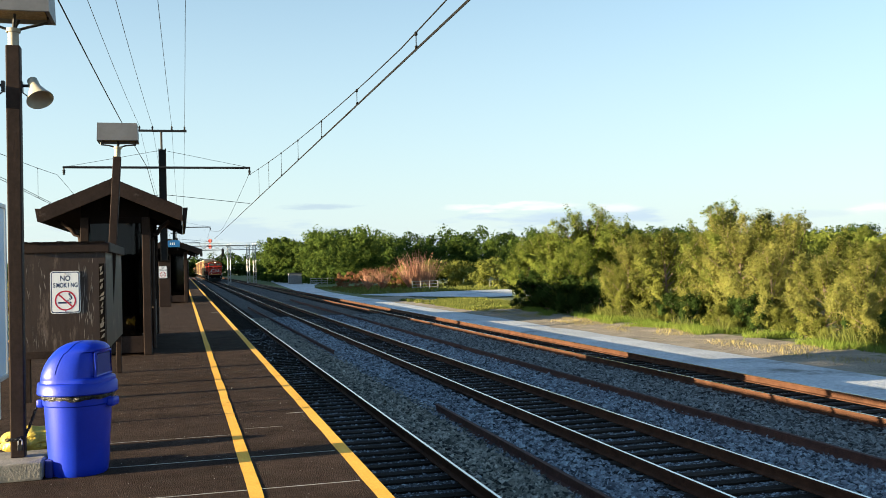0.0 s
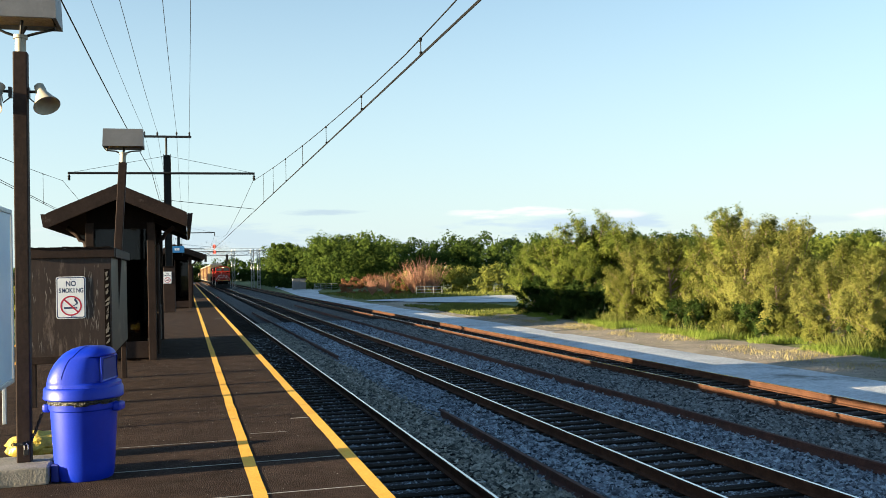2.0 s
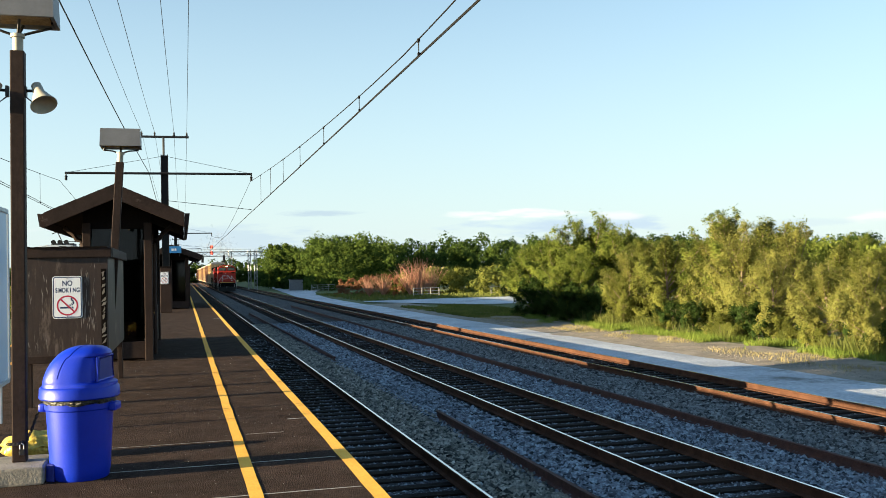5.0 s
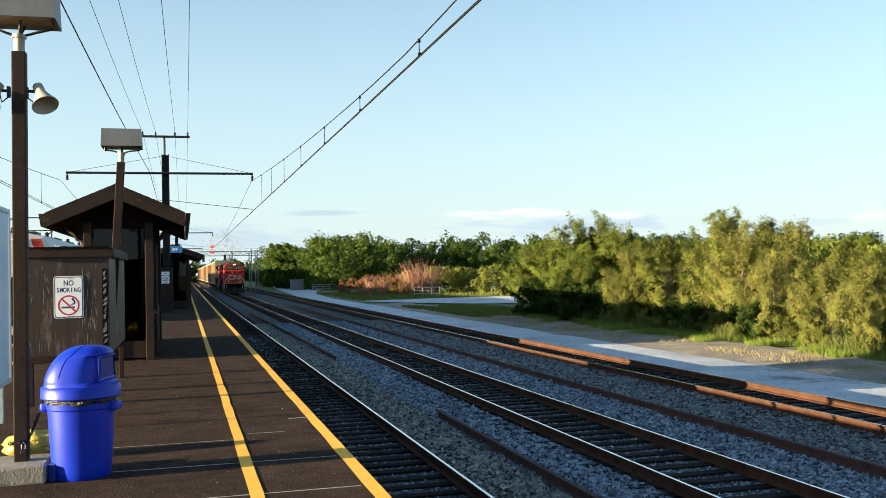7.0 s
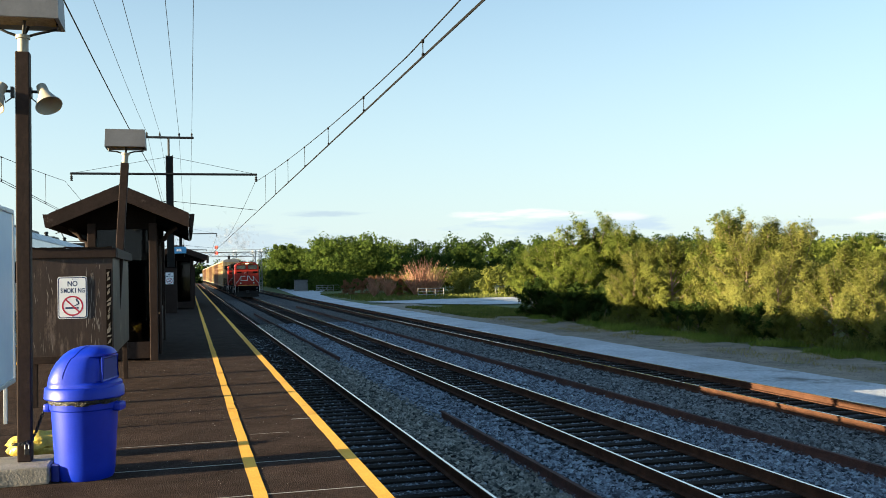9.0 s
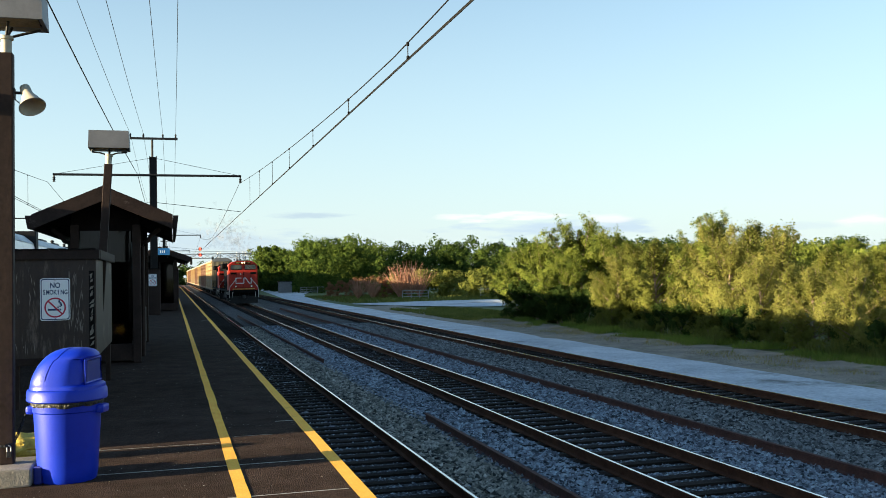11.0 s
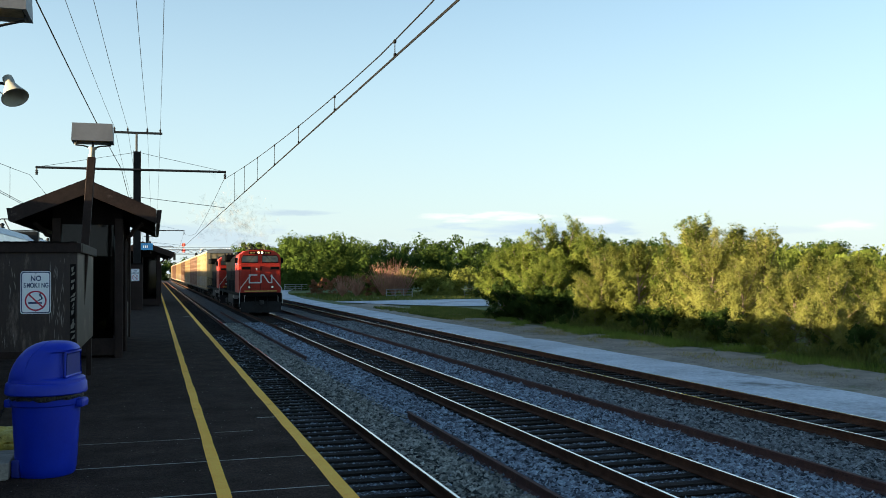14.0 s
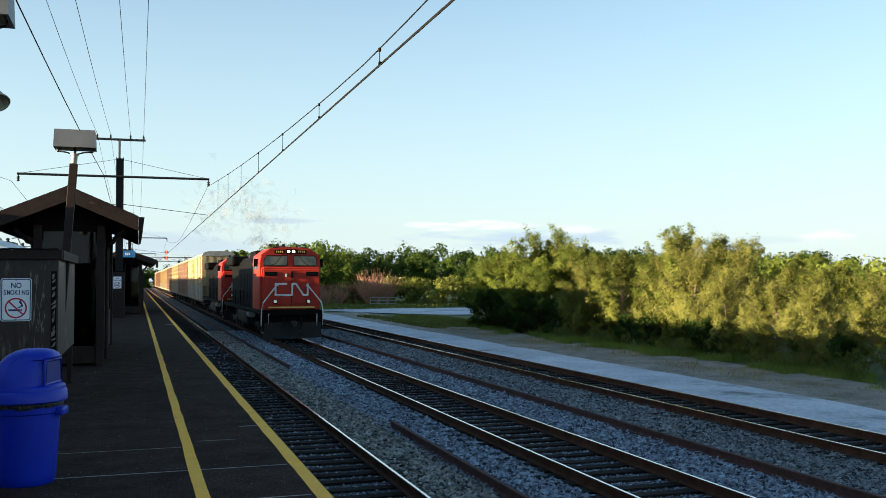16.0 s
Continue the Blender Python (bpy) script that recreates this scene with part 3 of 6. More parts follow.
def build_road():
    ob = thing("gravel_road", "pale grey gravel road beside the tracks", "road", kind="structure")
    bm = bmesh.new()
    ys = [-30 + i * 2.0 for i in range(150)]
    rows = []
    for y in ys:
        wob = 0.25 * fbm(0, y, 0.11)
        x0, x1 = 7.6 + max(0, y - 120) * 0.05, 11.35 + wob + max(0, y - 112) ** 2 * 0.0013
        rows.append([bm.verts.new((x0 + (x1 - x0) * k / 8, y, LOW + 0.05 + 0.05 * math.sin(math.pi * k / 8) + 0.02 * fbm(k, y, 0.5))) for k in range(9)])
    for a, b in zip(rows, rows[1:]):
        for k in range(8):
            bm.faces.new((a[k], a[k + 1], b[k + 1], b[k]))
    part("main_lane", bm, M["road"], ob, smooth=True)
    bm = bmesh.new()
    rows = []
    for i in range(40):
        s = i / 39
        x = 12.5 + 40 * s
        lo = 88 + 18 * max(0, 1 - (x - 12.5) / 10) ** 1.5
        hi = 110 - 2.5 * max(0, 1 - (x - 12.5) / 8)
        rows.append([bm.verts.new((x, lo + (hi - lo) * w, LOW + 0.1 + 0.05 * math.sin(math.pi * w))) for w in (0, 0.33, 0.66, 1)])
    for a, b in zip(rows, rows[1:]):
        for k in range(3):
            bm.faces.new((a[k], a[k + 1], b[k + 1], b[k]))
    part("side_lane", bm, M["road"], ob, smooth=True)
    verge = thing("verge", "dry dirt verge with patches of weeds", "verge", kind="structure")
    bm = bmesh.new()
    rows = []
    for i in range(110):
        y = -10 + i * 1.0
        rows.append([bm.verts.new((11.0 + 4.5 * k / 8 + (0.6 * fbm(k, y, 0.2) if k else 0), y, LOW + 0.035 + 0.03 * fbm(k * 2, y, 0.6) + 0.06 * k / 8)) for k in range(9)])
    for a, b in zip(rows, rows[1:]):
        for k in range(8):
            bm.faces.new((a[k], a[k + 1], b[k + 1], b[k]))
    part("dirt_strip", bm, M["dirt"], verge, smooth=True)


# ---------------------------------------------------------------- platform things
def build_shelter(name_label, x0, x1, y0, y1, eave, rise, over, m):
    """A waiting shelter with a gable roof whose ridge runs along the platform."""
    ob = thing("waiting_shelter", name_label, "shelter", m)
    cx = (x0 + x1) / 2
    top = eave - 0.15
    for i, (px, py) in enumerate(((x0, y0), (x1, y0), (x0, y1), (x1, y1))):
        bm = bmesh.new()
        sx = 0.08 if px == x0 else -0.08
        box(bm, (px + sx, py + (0.08 if py == y0 else -0.08), top / 2), (0.16, 0.16, top), None, 0.012)
        part("corner_post", bm, M["brown"], ob)
    # front and back screens: base panel, two panes, mullion, header
    for y, s in ((y0 + 0.1, -1), (y1 - 0.1, 1)):
        w = x1 - x0 - 0.32
        bm = bmesh.new()
        box(bm, (cx, y, 0.22), (w, 0.09, 0.34), None, 0.008)
        part("base_panel", bm, M["brown"], ob)
        # header takes the near-black colour in place of shade under the eave
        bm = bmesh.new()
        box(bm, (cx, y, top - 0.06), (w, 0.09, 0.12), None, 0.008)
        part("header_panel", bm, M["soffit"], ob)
        for k in (-1, 1):
            bm = bmesh.new()
            box(bm, (cx + k * w / 4, y, (0.39 + top - 0.12) / 2), (w / 2 - 0.05, 0.012, top - 0.51))
            part("pane", bm, M["pane"], ob, "dark reflecting glass")
        bm = bmesh.new()
        box(bm, (cx, y, (0.39 + top - 0.12) / 2), (0.06, 0.1, top - 0.51), None, 0.006)
        part("mullion", bm, M["brown"], ob)
    # long sides: panels with a doorway on the track side
    n = max(2, int((y1 - y0) / 1.5))
    for x in (x0 + 0.1, x1 - 0.1):
        step = (y1 - y0 - 0.4) / n
        for i in range(n):
            yc = y0 + 0.2 + step * (i + 0.5)
            if x > cx and i == n // 2:
                continue
            bm = bmesh.new()
            box(bm, (x, yc, 0.5), (0.09, step - 0.06, 0.9), None, 0.008)
            part("side_panel", bm, M["brown"], ob)
            bm = bmesh.new()
            box(bm, (x, yc, (0.98 + top) / 2), (0.012, step - 0.08, top - 1.0))
            part("side_pane", bm, M["pane"], ob, "dark reflecting glass")
            bm = bmesh.new()
            box(bm, (x, yc + step / 2, top / 2), (0.11, 0.07, top - 0.02), None, 0.006)
            part("side_mullion", bm, M["brown"], ob)
    # roof
    hw = (x1 - x0) / 2 + over
    ya, yb = y0 - over * 0.95, y1 + over * 0.95
    for s in (-1, 1):
        bm = bmesh.new()
        prism(bm, [(cx, eave + rise), (cx + s * hw, eave), (cx + s * hw, eave - 0.05), (cx, eave + rise - 0.06)], "y", ya, yb)
        slope = part("roof_slope", bm, M["shingle"], ob)
        rows = 9
        ang = math.atan2(rise, hw)
        for r in range(rows):
            k = (r + 0.5) / rows
            bm = bmesh.new()
            box(bm, (cx + s * hw * k, (ya + yb) / 2, eave + rise * (1 - k) + 0.02), (math.hypot(hw, rise) / rows + 0.03, yb - ya + 0.04, 0.018), Euler((0, s * (ang + 0.03), 0)).to_matrix())
            part("shingle_course", bm, M["shingle"], slope)
        for y, d in ((ya, -1), (yb, 1)):
            bm = bmesh.new()
            prism(bm, [(cx, eave + rise + 0.01), (cx + s * (hw + 0.02), eave + 0.01), (cx + s * (hw + 0.02), eave - 0.27), (cx, eave + rise - 0.27)], "y", y - 0.04 + d * 0.02, y + 0.04 + d * 0.02)
            part("barge_board", bm, M["brown"], ob)
        bm = bmesh.new()
        prism(bm, [(cx + s * (hw + 0.025), eave - 0.27), (cx + s * (hw + 0.09), eave - 0.25), (cx + s * (hw + 0.13), eave + 0.0), (cx + s * (hw + 0.025), eave + 0.0)], "y", ya - 0.02, yb + 0.02)
        part("gutter", bm, M["brown"], ob)
        bm = bmesh.new()
        x = cx + s * (hw + 0.06)
        xi = x0 + 0.02 if s < 0 else x1 - 0.02
        tube(bm, [(x - s * 0.30, ya + 0.95, eave - 0.22), (xi + s * 0.22, ya + 0.95, eave - 0.36), (xi + s * 0.16, ya + 0.95, eave - 0.47), (xi + s * 0.07, ya + 0.95, eave - 0.50), (xi + s * 0.05, ya + 0.95, eave - 0.6), (xi + s * 0.05, ya + 0.95, 0.1)], 0.045, 8)
        part("downpipe", bm, M["brown"], ob, smooth=True)
    # undersides and gable walls: roof shade lies in their near-black colour
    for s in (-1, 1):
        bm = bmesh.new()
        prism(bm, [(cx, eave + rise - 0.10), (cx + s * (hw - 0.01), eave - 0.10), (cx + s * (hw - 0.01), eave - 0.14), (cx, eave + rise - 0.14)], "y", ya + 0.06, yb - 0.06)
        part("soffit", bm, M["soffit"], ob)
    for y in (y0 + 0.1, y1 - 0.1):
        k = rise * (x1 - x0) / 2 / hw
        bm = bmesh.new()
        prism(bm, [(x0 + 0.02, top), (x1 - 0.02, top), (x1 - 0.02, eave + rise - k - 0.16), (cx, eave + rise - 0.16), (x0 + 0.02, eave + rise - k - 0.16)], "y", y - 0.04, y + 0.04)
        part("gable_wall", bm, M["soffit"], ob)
    bm = bmesh.new()
    box(bm, (cx, (y0 + y1) / 2, 0.40), (x1 - x0 - 1.2, 0.4, 0.06), None, 0.01)
    box(bm, (cx, (y0 + y1) / 2, 0.2), (0.08, 0.36, 0.38))
    part("bench", bm, M["brown"], ob)
    return ob


def plate(bm, w, h, r, y0, y1, seg=5):
    out = []
    for sx, sz, a0 in ((1, 1, 0), (-1, 1, 90), (-1, -1, 180), (1, -1, 270)):
        for i in range(seg + 1):
            a = radians(a0 + 90 * i / seg)
            out.append((sx * (w / 2 - r) + r * math.cos(a), sz * (h / 2 - r) + r * math.sin(a)))
    prism(bm, out, "y", y0, y1)


def ring_xz(bm, r, t, y0, y1, seg=40, c=(0, 0)):
    v = [[bm.verts.new((c[0] + k * math.cos(2 * math.pi * j / seg), y, c[1] + k * math.sin(2 * math.pi * j / seg))) for j in range(seg)] for k, y in ((r - t, y0), (r, y0), (r, y1), (r - t, y1))]
    for a, b in zip(v, v[1:] + v[:1]):
        for j in range(seg):
            bm.faces.new((a[j], a[(j + 1) % seg], b[(j + 1) % seg], b[j]))


def build_no_smoking(m, scale=1.0):
    """A plate facing -y, its middle at the origin."""
    ob = thing("no_smoking_sign", "white metal no smoking sign with navy letters", "sign", m @ Matrix.Scale(scale, 4))
    W, H = 0.375, 0.565
    bm = bmesh.new()
    plate(bm, W, H, 0.035, -0.002, 0.002)
    part("plate", bm, M["white"], ob)
    bm = bmesh.new()
    a = []
    plate(bm, W - 0.018, H - 0.018, 0.03, -0.0038, -0.001)
    part("border", bm, M["sign_blue"], ob)
    bm = bmesh.new()
    plate(bm, W - 0.042, H - 0.042, 0.024, -0.0056, -0.002)
    part("face", bm, M["white"], ob)
    for body, z, size, step in (("NO", 0.184, 0.098, 0.066), ("SMOKING", 0.092, 0.086, 0.0452)):
        x = -step * (len(body) - 1) / 2
        for letter in body:
            t = new("letter", text_mesh(letter, size, M["sign_blue"]))
            t.parent = ob
            t.matrix_basis = Matrix.Translation((x - (0.006 if letter == "I" else 0), -0.0058, z)) @ pose(0, 0, 0, 90, 0, 0) @ Matrix.Diagonal((0.66 if letter == "M" else 0.9 if letter == "I" else 0.84 if body == "NO" else 0.70, 1, 1, 1))
            x += step
    bm = bmesh.new()
    ring_xz(bm, 0.135, 0.020, -0.0063, -0.0057, c=(0, -0.11))
    box(bm, (0, -0.0061, -0.11), (0.25, 0.0006, 0.02), Euler((0, radians(45), 0)).to_matrix())
    part("prohibition_ring", bm, M["sign_red"], ob)
    bm = bmesh.new()
    box(bm, (-0.02, -0.0059, -0.138), (0.14, 0.0004, 0.024))
    box(bm, (0.065, -0.0059, -0.138), (0.02, 0.0004, 0.024))
    for k in range(9):
        a = k * 0.42
        box(bm, (0.035 + 0.026 * math.sin(a * 1.6) + 0.006 * k, -0.0059, -0.105 + 0.012 * k), (0.026, 0.0004, 0.014), Euler((0, a, 0)).to_matrix())
    part("cigarette_symbol", bm, M["sign_blue"], ob)
    for z in (0.248, -0.255):
        bm = bmesh.new()
        tube(bm, [(0, -0.0105, z), (0, -0.005, z)], 0.008, 8)
        part("bolt", bm, M["galv"], ob)
    return ob


def build_windbreak():
    """Brown box-shaped windbreak: a front panel, side panels and a capped rim on legs."""
    X0, X1, Y0, Y1, Z0, Z1 = -9.42, -8.36, 13.6, 17.0, 1.95, 3.30
    ob = thing("windbreak", "worn dark brown wooden windbreak with peeling paint", "windbreak")
    for x in (X0 + 0.05, X1 - 0.06):
        for y in (Y0 + 0.06, Y1 - 0.06):
            bm = bmesh.new()
            box(bm, (x, y, (PZ + Z1) / 2), (0.08, 0.08, Z1 - PZ), None, 0.008)
            part("leg", bm, M["brown"], ob)
    bm = bmesh.new()
    box(bm, ((X0 + X1) / 2, Y0, (Z0 + Z1) / 2), (X1 - X0, 0.03, Z1 - Z0), None, 0.004)
    part("front_panel", bm, M["brown_worn"], ob, "brown panel with peeling streaks")
    bm = bmesh.new()
    box(bm, ((X0 + X1) / 2, Y1, (Z0 + Z1) / 2), (X1 - X0, 0.03, Z1 - Z0), None, 0.004)
    part("back_panel", bm, M["brown_worn"], ob)
    for x in (X0 + 0.015, X1 - 0.015):
        bm = bmesh.new()
        box(bm, (x, (Y0 + Y1) / 2, (Z0 + Z1) / 2), (0.03, Y1 - Y0 - 0.04, Z1 - Z0 - 0.01), None, 0.004)
        part("side_panel", bm, M["brown_worn"], ob)
    rng = random.Random(5)
    bm = bmesh.new()
    box(bm, (X1 - 0.055, Y0 - 0.0165, (Z0 + Z1) / 2 - 0.02), (0.07, 0.003, Z1 - Z0 - 0.3))
    part("bare_edge", bm, M["soffit"], ob, "dark bare edge")
    for i in range(15):
        z = Z0 + 0.2 + (Z1 - Z0 - 0.45) * i / 14 + rng.uniform(-0.02, 0.02)
        w, h, t = rng.uniform(0.012, 0.034), rng.uniform(0.018, 0.045), rng.uniform(-0.02, 0.02)
        bm = bmesh.new()
        prism(bm, [(X1 - 0.055 - w, z - h), (X1 - 0.055 + w * 0.6 + t * 0.3, z - h * 0.4), (X1 - 0.055 + w, z + h), (X1 - 0.055 - w * 0.4 + t, z + h * 0.5)], "y", Y0 - 0.021, Y0 - 0.019)
        part("paint_flake", bm, M["flake"], ob, "pale curled paint flake")
    for c, s in ((((X0 + X1) / 2, Y0 - 0.01, Z1 + 0.05), (X1 - X0 + 0.1, 0.10, 0.13)), (((X0 + X1) / 2, Y1 + 0.01, Z1 + 0.05), (X1 - X0 + 0.1, 0.10, 0.13)),
                 ((X0 - 0.01, (Y0 + Y1) / 2, Z1 + 0.05), (0.10, Y1 - Y0 - 0.09, 0.13)), ((X1 + 0.01, (Y0 + Y1) / 2, Z1 + 0.05), (0.10, Y1 - Y0 - 0.09, 0.13)),
                 (((X0 + X1) / 2, Y0 - 0.005, Z0 - 0.02), (X1 - X0 + 0.02, 0.06, 0.1))):
        bm = bmesh.new()
        box(bm, c, s, None, 0.008)
        part("rim_board", bm, M["brown"], ob)
    bm = bmesh.new()
    for k in range(14):
        x = X0 + (X1 - X0) * (k + 0.5) / 14
        box(bm, (x, Y0 - 0.01, Z1 + 0.125 + rng.uniform(-0.006, 0.004)), ((X1 - X0 + 0.1) / 14, 0.13, 0.02), Euler((0, rng.uniform(-0.03, 0.03), 0)).to_matrix())
    part("cap_strip", bm, M["soffit"], ob, "uneven dark cap")
    for i in range(60):
        x = rng.choice((rng.uniform(X0 + 0.06, X0 + 0.3), rng.gauss(X1 - 0.26, 0.06), rng.gauss(X1 - 0.24, 0.05)))
        if X0 + 0.33 < x < X1 - 0.36 or x > X1 - 0.1:
            continue
        z, h, w = rng.uniform(Z0 + 0.08, Z1 - 0.12), rng.uniform(0.04, 0.12), rng.uniform(0.002, 0.0065) * (0.7 if x < X0 + 0.4 else 1.0)
        lean = rng.uniform(-0.03, 0.03)
        bm = bmesh.new()
        prism(bm, [(x - w * 0.3, z - h), (x + w, z - h * 0.2), (x + lean + w * 0.4, z + h), (x + lean * 0.4 - w, z + h * 0.1)], "y", Y0 - 0.0155, Y0 - 0.0151)
        part("paint_streak", bm, M["streak"], ob, "pale worn streak in the paint")
    build_no_smoking(Matrix.Translation((-8.875, Y0 - 0.018, 2.755)))


def build_lamp(base, top, head_c, yaw, label, collar=0.12):
    """Square post with a box-shaped floodlight held by a forked bracket."""
    ob = thing("platform_lamp", label, "lamp post", group="platform lamps")
    b, t = Vector(base), Vector(top)
    rot = (t - b).to_track_quat("Z", "Y").to_matrix()
    bm = bmesh.new()
    box(bm, (b + t) / 2, (0.115, 0.115, (t - b).length), rot, 0.01)
    part("post", bm, M["brown"], ob, "brown square steel post")
    bm = bmesh.new()
    d = (t - b).normalized()
    tube(bm, [t - d * 0.02, t + d * collar], 0.045, 12)
    tube(bm, [t + d * collar, t + d * (collar + 0.03)], 0.06, 12)
    part("collar", bm, M["horn"], ob, "pale metal collar", smooth=True)
    h = Vector(head_c)
    r = Euler((0, 0, yaw)).to_matrix()
    bm = bmesh.new()
    for s in (-1, 1):
        tube(bm, [t + d * (collar + 0.01), t + d * (collar + 0.02) + r @ Vector((s * 0.12, 0, 0.03)), h + r @ Vector((s * 0.25, 0, -0.17)), h + r @ Vector((s * 0.25, 0, -0.12))], 0.012, 6)
    tube(bm, [t + d * (collar + 0.01), h + r @ Vector((0, -0.1, -0.13))], 0.013, 6)
    tube(bm, [t + d * (collar + 0.01), h + r @ Vector((0, 0.12, -0.13))], 0.013, 6)
    part("bracket", bm, M["steel"], ob, smooth=True)
    bm = bmesh.new()
    vs = [bm.verts.new(h + r @ Vector((sx * w, sy * dd, z))) for z, w, dd in ((-0.13, 0.29, 0.24), (0.13, 0.28, 0.22)) for sx, sy in ((-1, -1), (1, -1), (1, 1), (-1, 1))]
    for f in ((0, 1, 5, 4), (1, 2, 6, 5), (2, 3, 7, 6), (3, 0, 4, 7), (4, 5, 6, 7)):
        bm.faces.new([vs[i] for i in f])
    inner = [bm.verts.new(h + r @ Vector((sx * 0.26, sy * 0.21, -0.13))) for sx, sy in ((-1, -1), (1, -1), (1, 1), (-1, 1))]
    deep = [bm.verts.new(h + r @ Vector((sx * 0.24, sy * 0.19, -0.09))) for sx, sy in ((-1, -1), (1, -1), (1, 1), (-1, 1))]
    for i in range(4):
        j = (i + 1) % 4
        bm.faces.new((vs[i], vs[j], inner[j], inner[i]))
        bm.faces.new((inner[i], inner[j], deep[j], deep[i]))
    part("housing", bm, M["lamp_grey"], ob, "grey box-shaped housing")
    bm = bmesh.new()
    box(bm, h + Vector((0, 0, -0.095)), (0.47, 0.37, 0.012), r)
    part("lens", bm, M["lens"], ob, "yellowed lens")
    return ob


def build_horn(mount, mouth, parent_label):
    ob = thing("horn_loudspeaker", parent_label, "loudspeaker", group="loudspeakers")
    a, b = Vector(mount), Vector(mouth)
    d = (b - a).normalized()
    rot = d.to_track_quat("Z", "Y").to_matrix().to_4x4()
    bm = bmesh.new()
    lathe(bm, [(0.035, -0.05), (0.05, -0.05), (0.055, 0.0), (0.055, 0.06), (0.065, 0.075), (0.075, 0.1), (0.105, 0.17), (0.13, 0.215), (0.135, 0.23), (0.125, 0.23), (0.09, 0.17), (0.03, 0.13)], 24)
    bmesh.ops.transform(bm, matrix=Matrix.Translation(a) @ rot @ Matrix.Scale(0.84, 4), verts=bm.verts)
    part("bell", bm, M["horn"], ob, smooth=True)
    bm = bmesh.new()
    side = 1 if a.x > -8.75 else -1
    px = -8.745 + side * 0.06
    tube(bm, [(px, a.y, a.z - 0.02), (px + side * 0.08, a.y, a.z - 0.02), (a.x, a.y, a.z + 0.02)], 0.014, 6)
    tube(bm, [(px, a.y, a.z - 0.06), (px + side * 0.07, a.y, a.z - 0.12), (a.x - side * 0.02, a.y, a.z - 0.04)], 0.007, 6)
    box(bm, (px + side * 0.012, a.y, a.z - 0.03), (0.024, 0.07, 0.09))
    part("bracket", bm, M["steel"], ob)


def build_bin():
    ob = thing("trash_bin", "blue plastic trash bin with a domed swing lid", "trash bin", pose(-8.25, 8.77, PZ, 0, 0, -15))
    bm = bmesh.new()
    lathe(bm, [(0.225, 0.0), (0.235, 0.015), (0.245, 0.08), (0.266, 0.45), (0.274, 0.59), (0.284, 0.60), (0.288, 0.655), (0.276, 0.66), (0.264, 0.61), (0.24, 0.3)], 40)
    part("body", bm, M["bin"], ob, smooth=True)
    for s in (-1, 1):
        bm = bmesh.new()
        box(bm, (s * 0.297, 0, 0.605), (0.075, 0.16, 0.075), None, 0.025)
        part("handle", bm, M["bin"], ob)
    # dark block at the foot stands in for the shaded notch
    bm = bmesh.new()
    box(bm, (-0.178, -0.162, 0.075), (0.07, 0.1, 0.15), None, 0.015)
    part("foot_shade_block", bm, M["bin_dark"], ob)
    bm = bmesh.new()
    rng = random.Random(3)
    seg = 48
    ringz = [(0.290, 0.645), (0.298, 0.665), (0.295, 0.685), (0.27, 0.697)]
    rings = [[bm.verts.new(((r + rng.uniform(-0.006, 0.006)) * math.cos(6.2832 * j / seg), (r + rng.uniform(-0.006, 0.006)) * math.sin(6.2832 * j / seg), z + rng.uniform(-0.008, 0.008))) for j in range(seg)] for r, z in ringz]
    for q, w in zip(rings, rings[1:]):
        for j in range(seg):
            bm.faces.new((q[j], q[(j + 1) % seg], w[(j + 1) % seg], w[j]))
    part("bag_rim", bm, M["liner"], ob, "crumpled dark bag folded over the rim")
    # lid: collar and dome; the opening faces +x
    lid_bm = bmesh.new()
    lathe(lid_bm, [(0.27, 0.688), (0.322, 0.688), (0.33, 0.698), (0.325, 0.775), (0.312, 0.79), (0.285, 0.792), (0.27, 0.78)], 40)
    lid = part("lid", lid_bm, M["bin"], ob, smooth=True)
    # dome: rounded back, near-upright front with a hood over the opening
    def dome_ring(z, left, right, depth, power=2.7):
        out = []
        for j in range(48):
            a = 6.2832 * j / 48
            c, q = math.cos(a), math.sin(a)
            k = (abs(c) ** power + abs(q) ** power) ** (-1 / power)
            out.append(bm.verts.new(((left + right) / 2 + (right - left) / 2 * c * k, depth * q * k, z)))
        return out

    bm = bmesh.new()
    levels = [(0.782, -0.285, 0.300, 0.285), (0.812, -0.283, 0.298, 0.282), (0.822, -0.281, 0.285, 0.280), (0.83, -0.279, 0.225, 0.277), (0.87, -0.272, 0.222, 0.270), (0.93, -0.250, 0.218, 0.254), (0.99, -0.217, 0.213, 0.232),
              (1.035, -0.180, 0.208, 0.208), (1.045, -0.172, 0.252, 0.204), (1.062, -0.155, 0.262, 0.196), (1.085, -0.125, 0.250, 0.176), (1.108, -0.082, 0.222, 0.142), (1.124, -0.030, 0.175, 0.095), (1.130, 0.03, 0.11, 0.035)]
    rings = [dome_ring(*lv) for lv in levels]
    for q, w in zip(rings, rings[1:]):
        for j in range(48):
            bm.faces.new((q[j], q[(j + 1) % 48], w[(j + 1) % 48], w[j]))
    bm.faces.new(rings[-1])
    seam = [r[34].co.copy() for r in rings]
    part("dome", bm, M["bin"], lid, "blue dome with a hooded opening", smooth=True)
    # flap coloured darker to give the shade inside the opening
    bm = bmesh.new()
    prism(bm, [(-0.165, 0.848), (0.165, 0.848), (0.150, 1.02), (-0.150, 1.02)], "x", 0.19, 0.228)
    part("flap", bm, M["bin_dark"], lid, "swing flap in darker blue for recess shade")
    bm = bmesh.new()
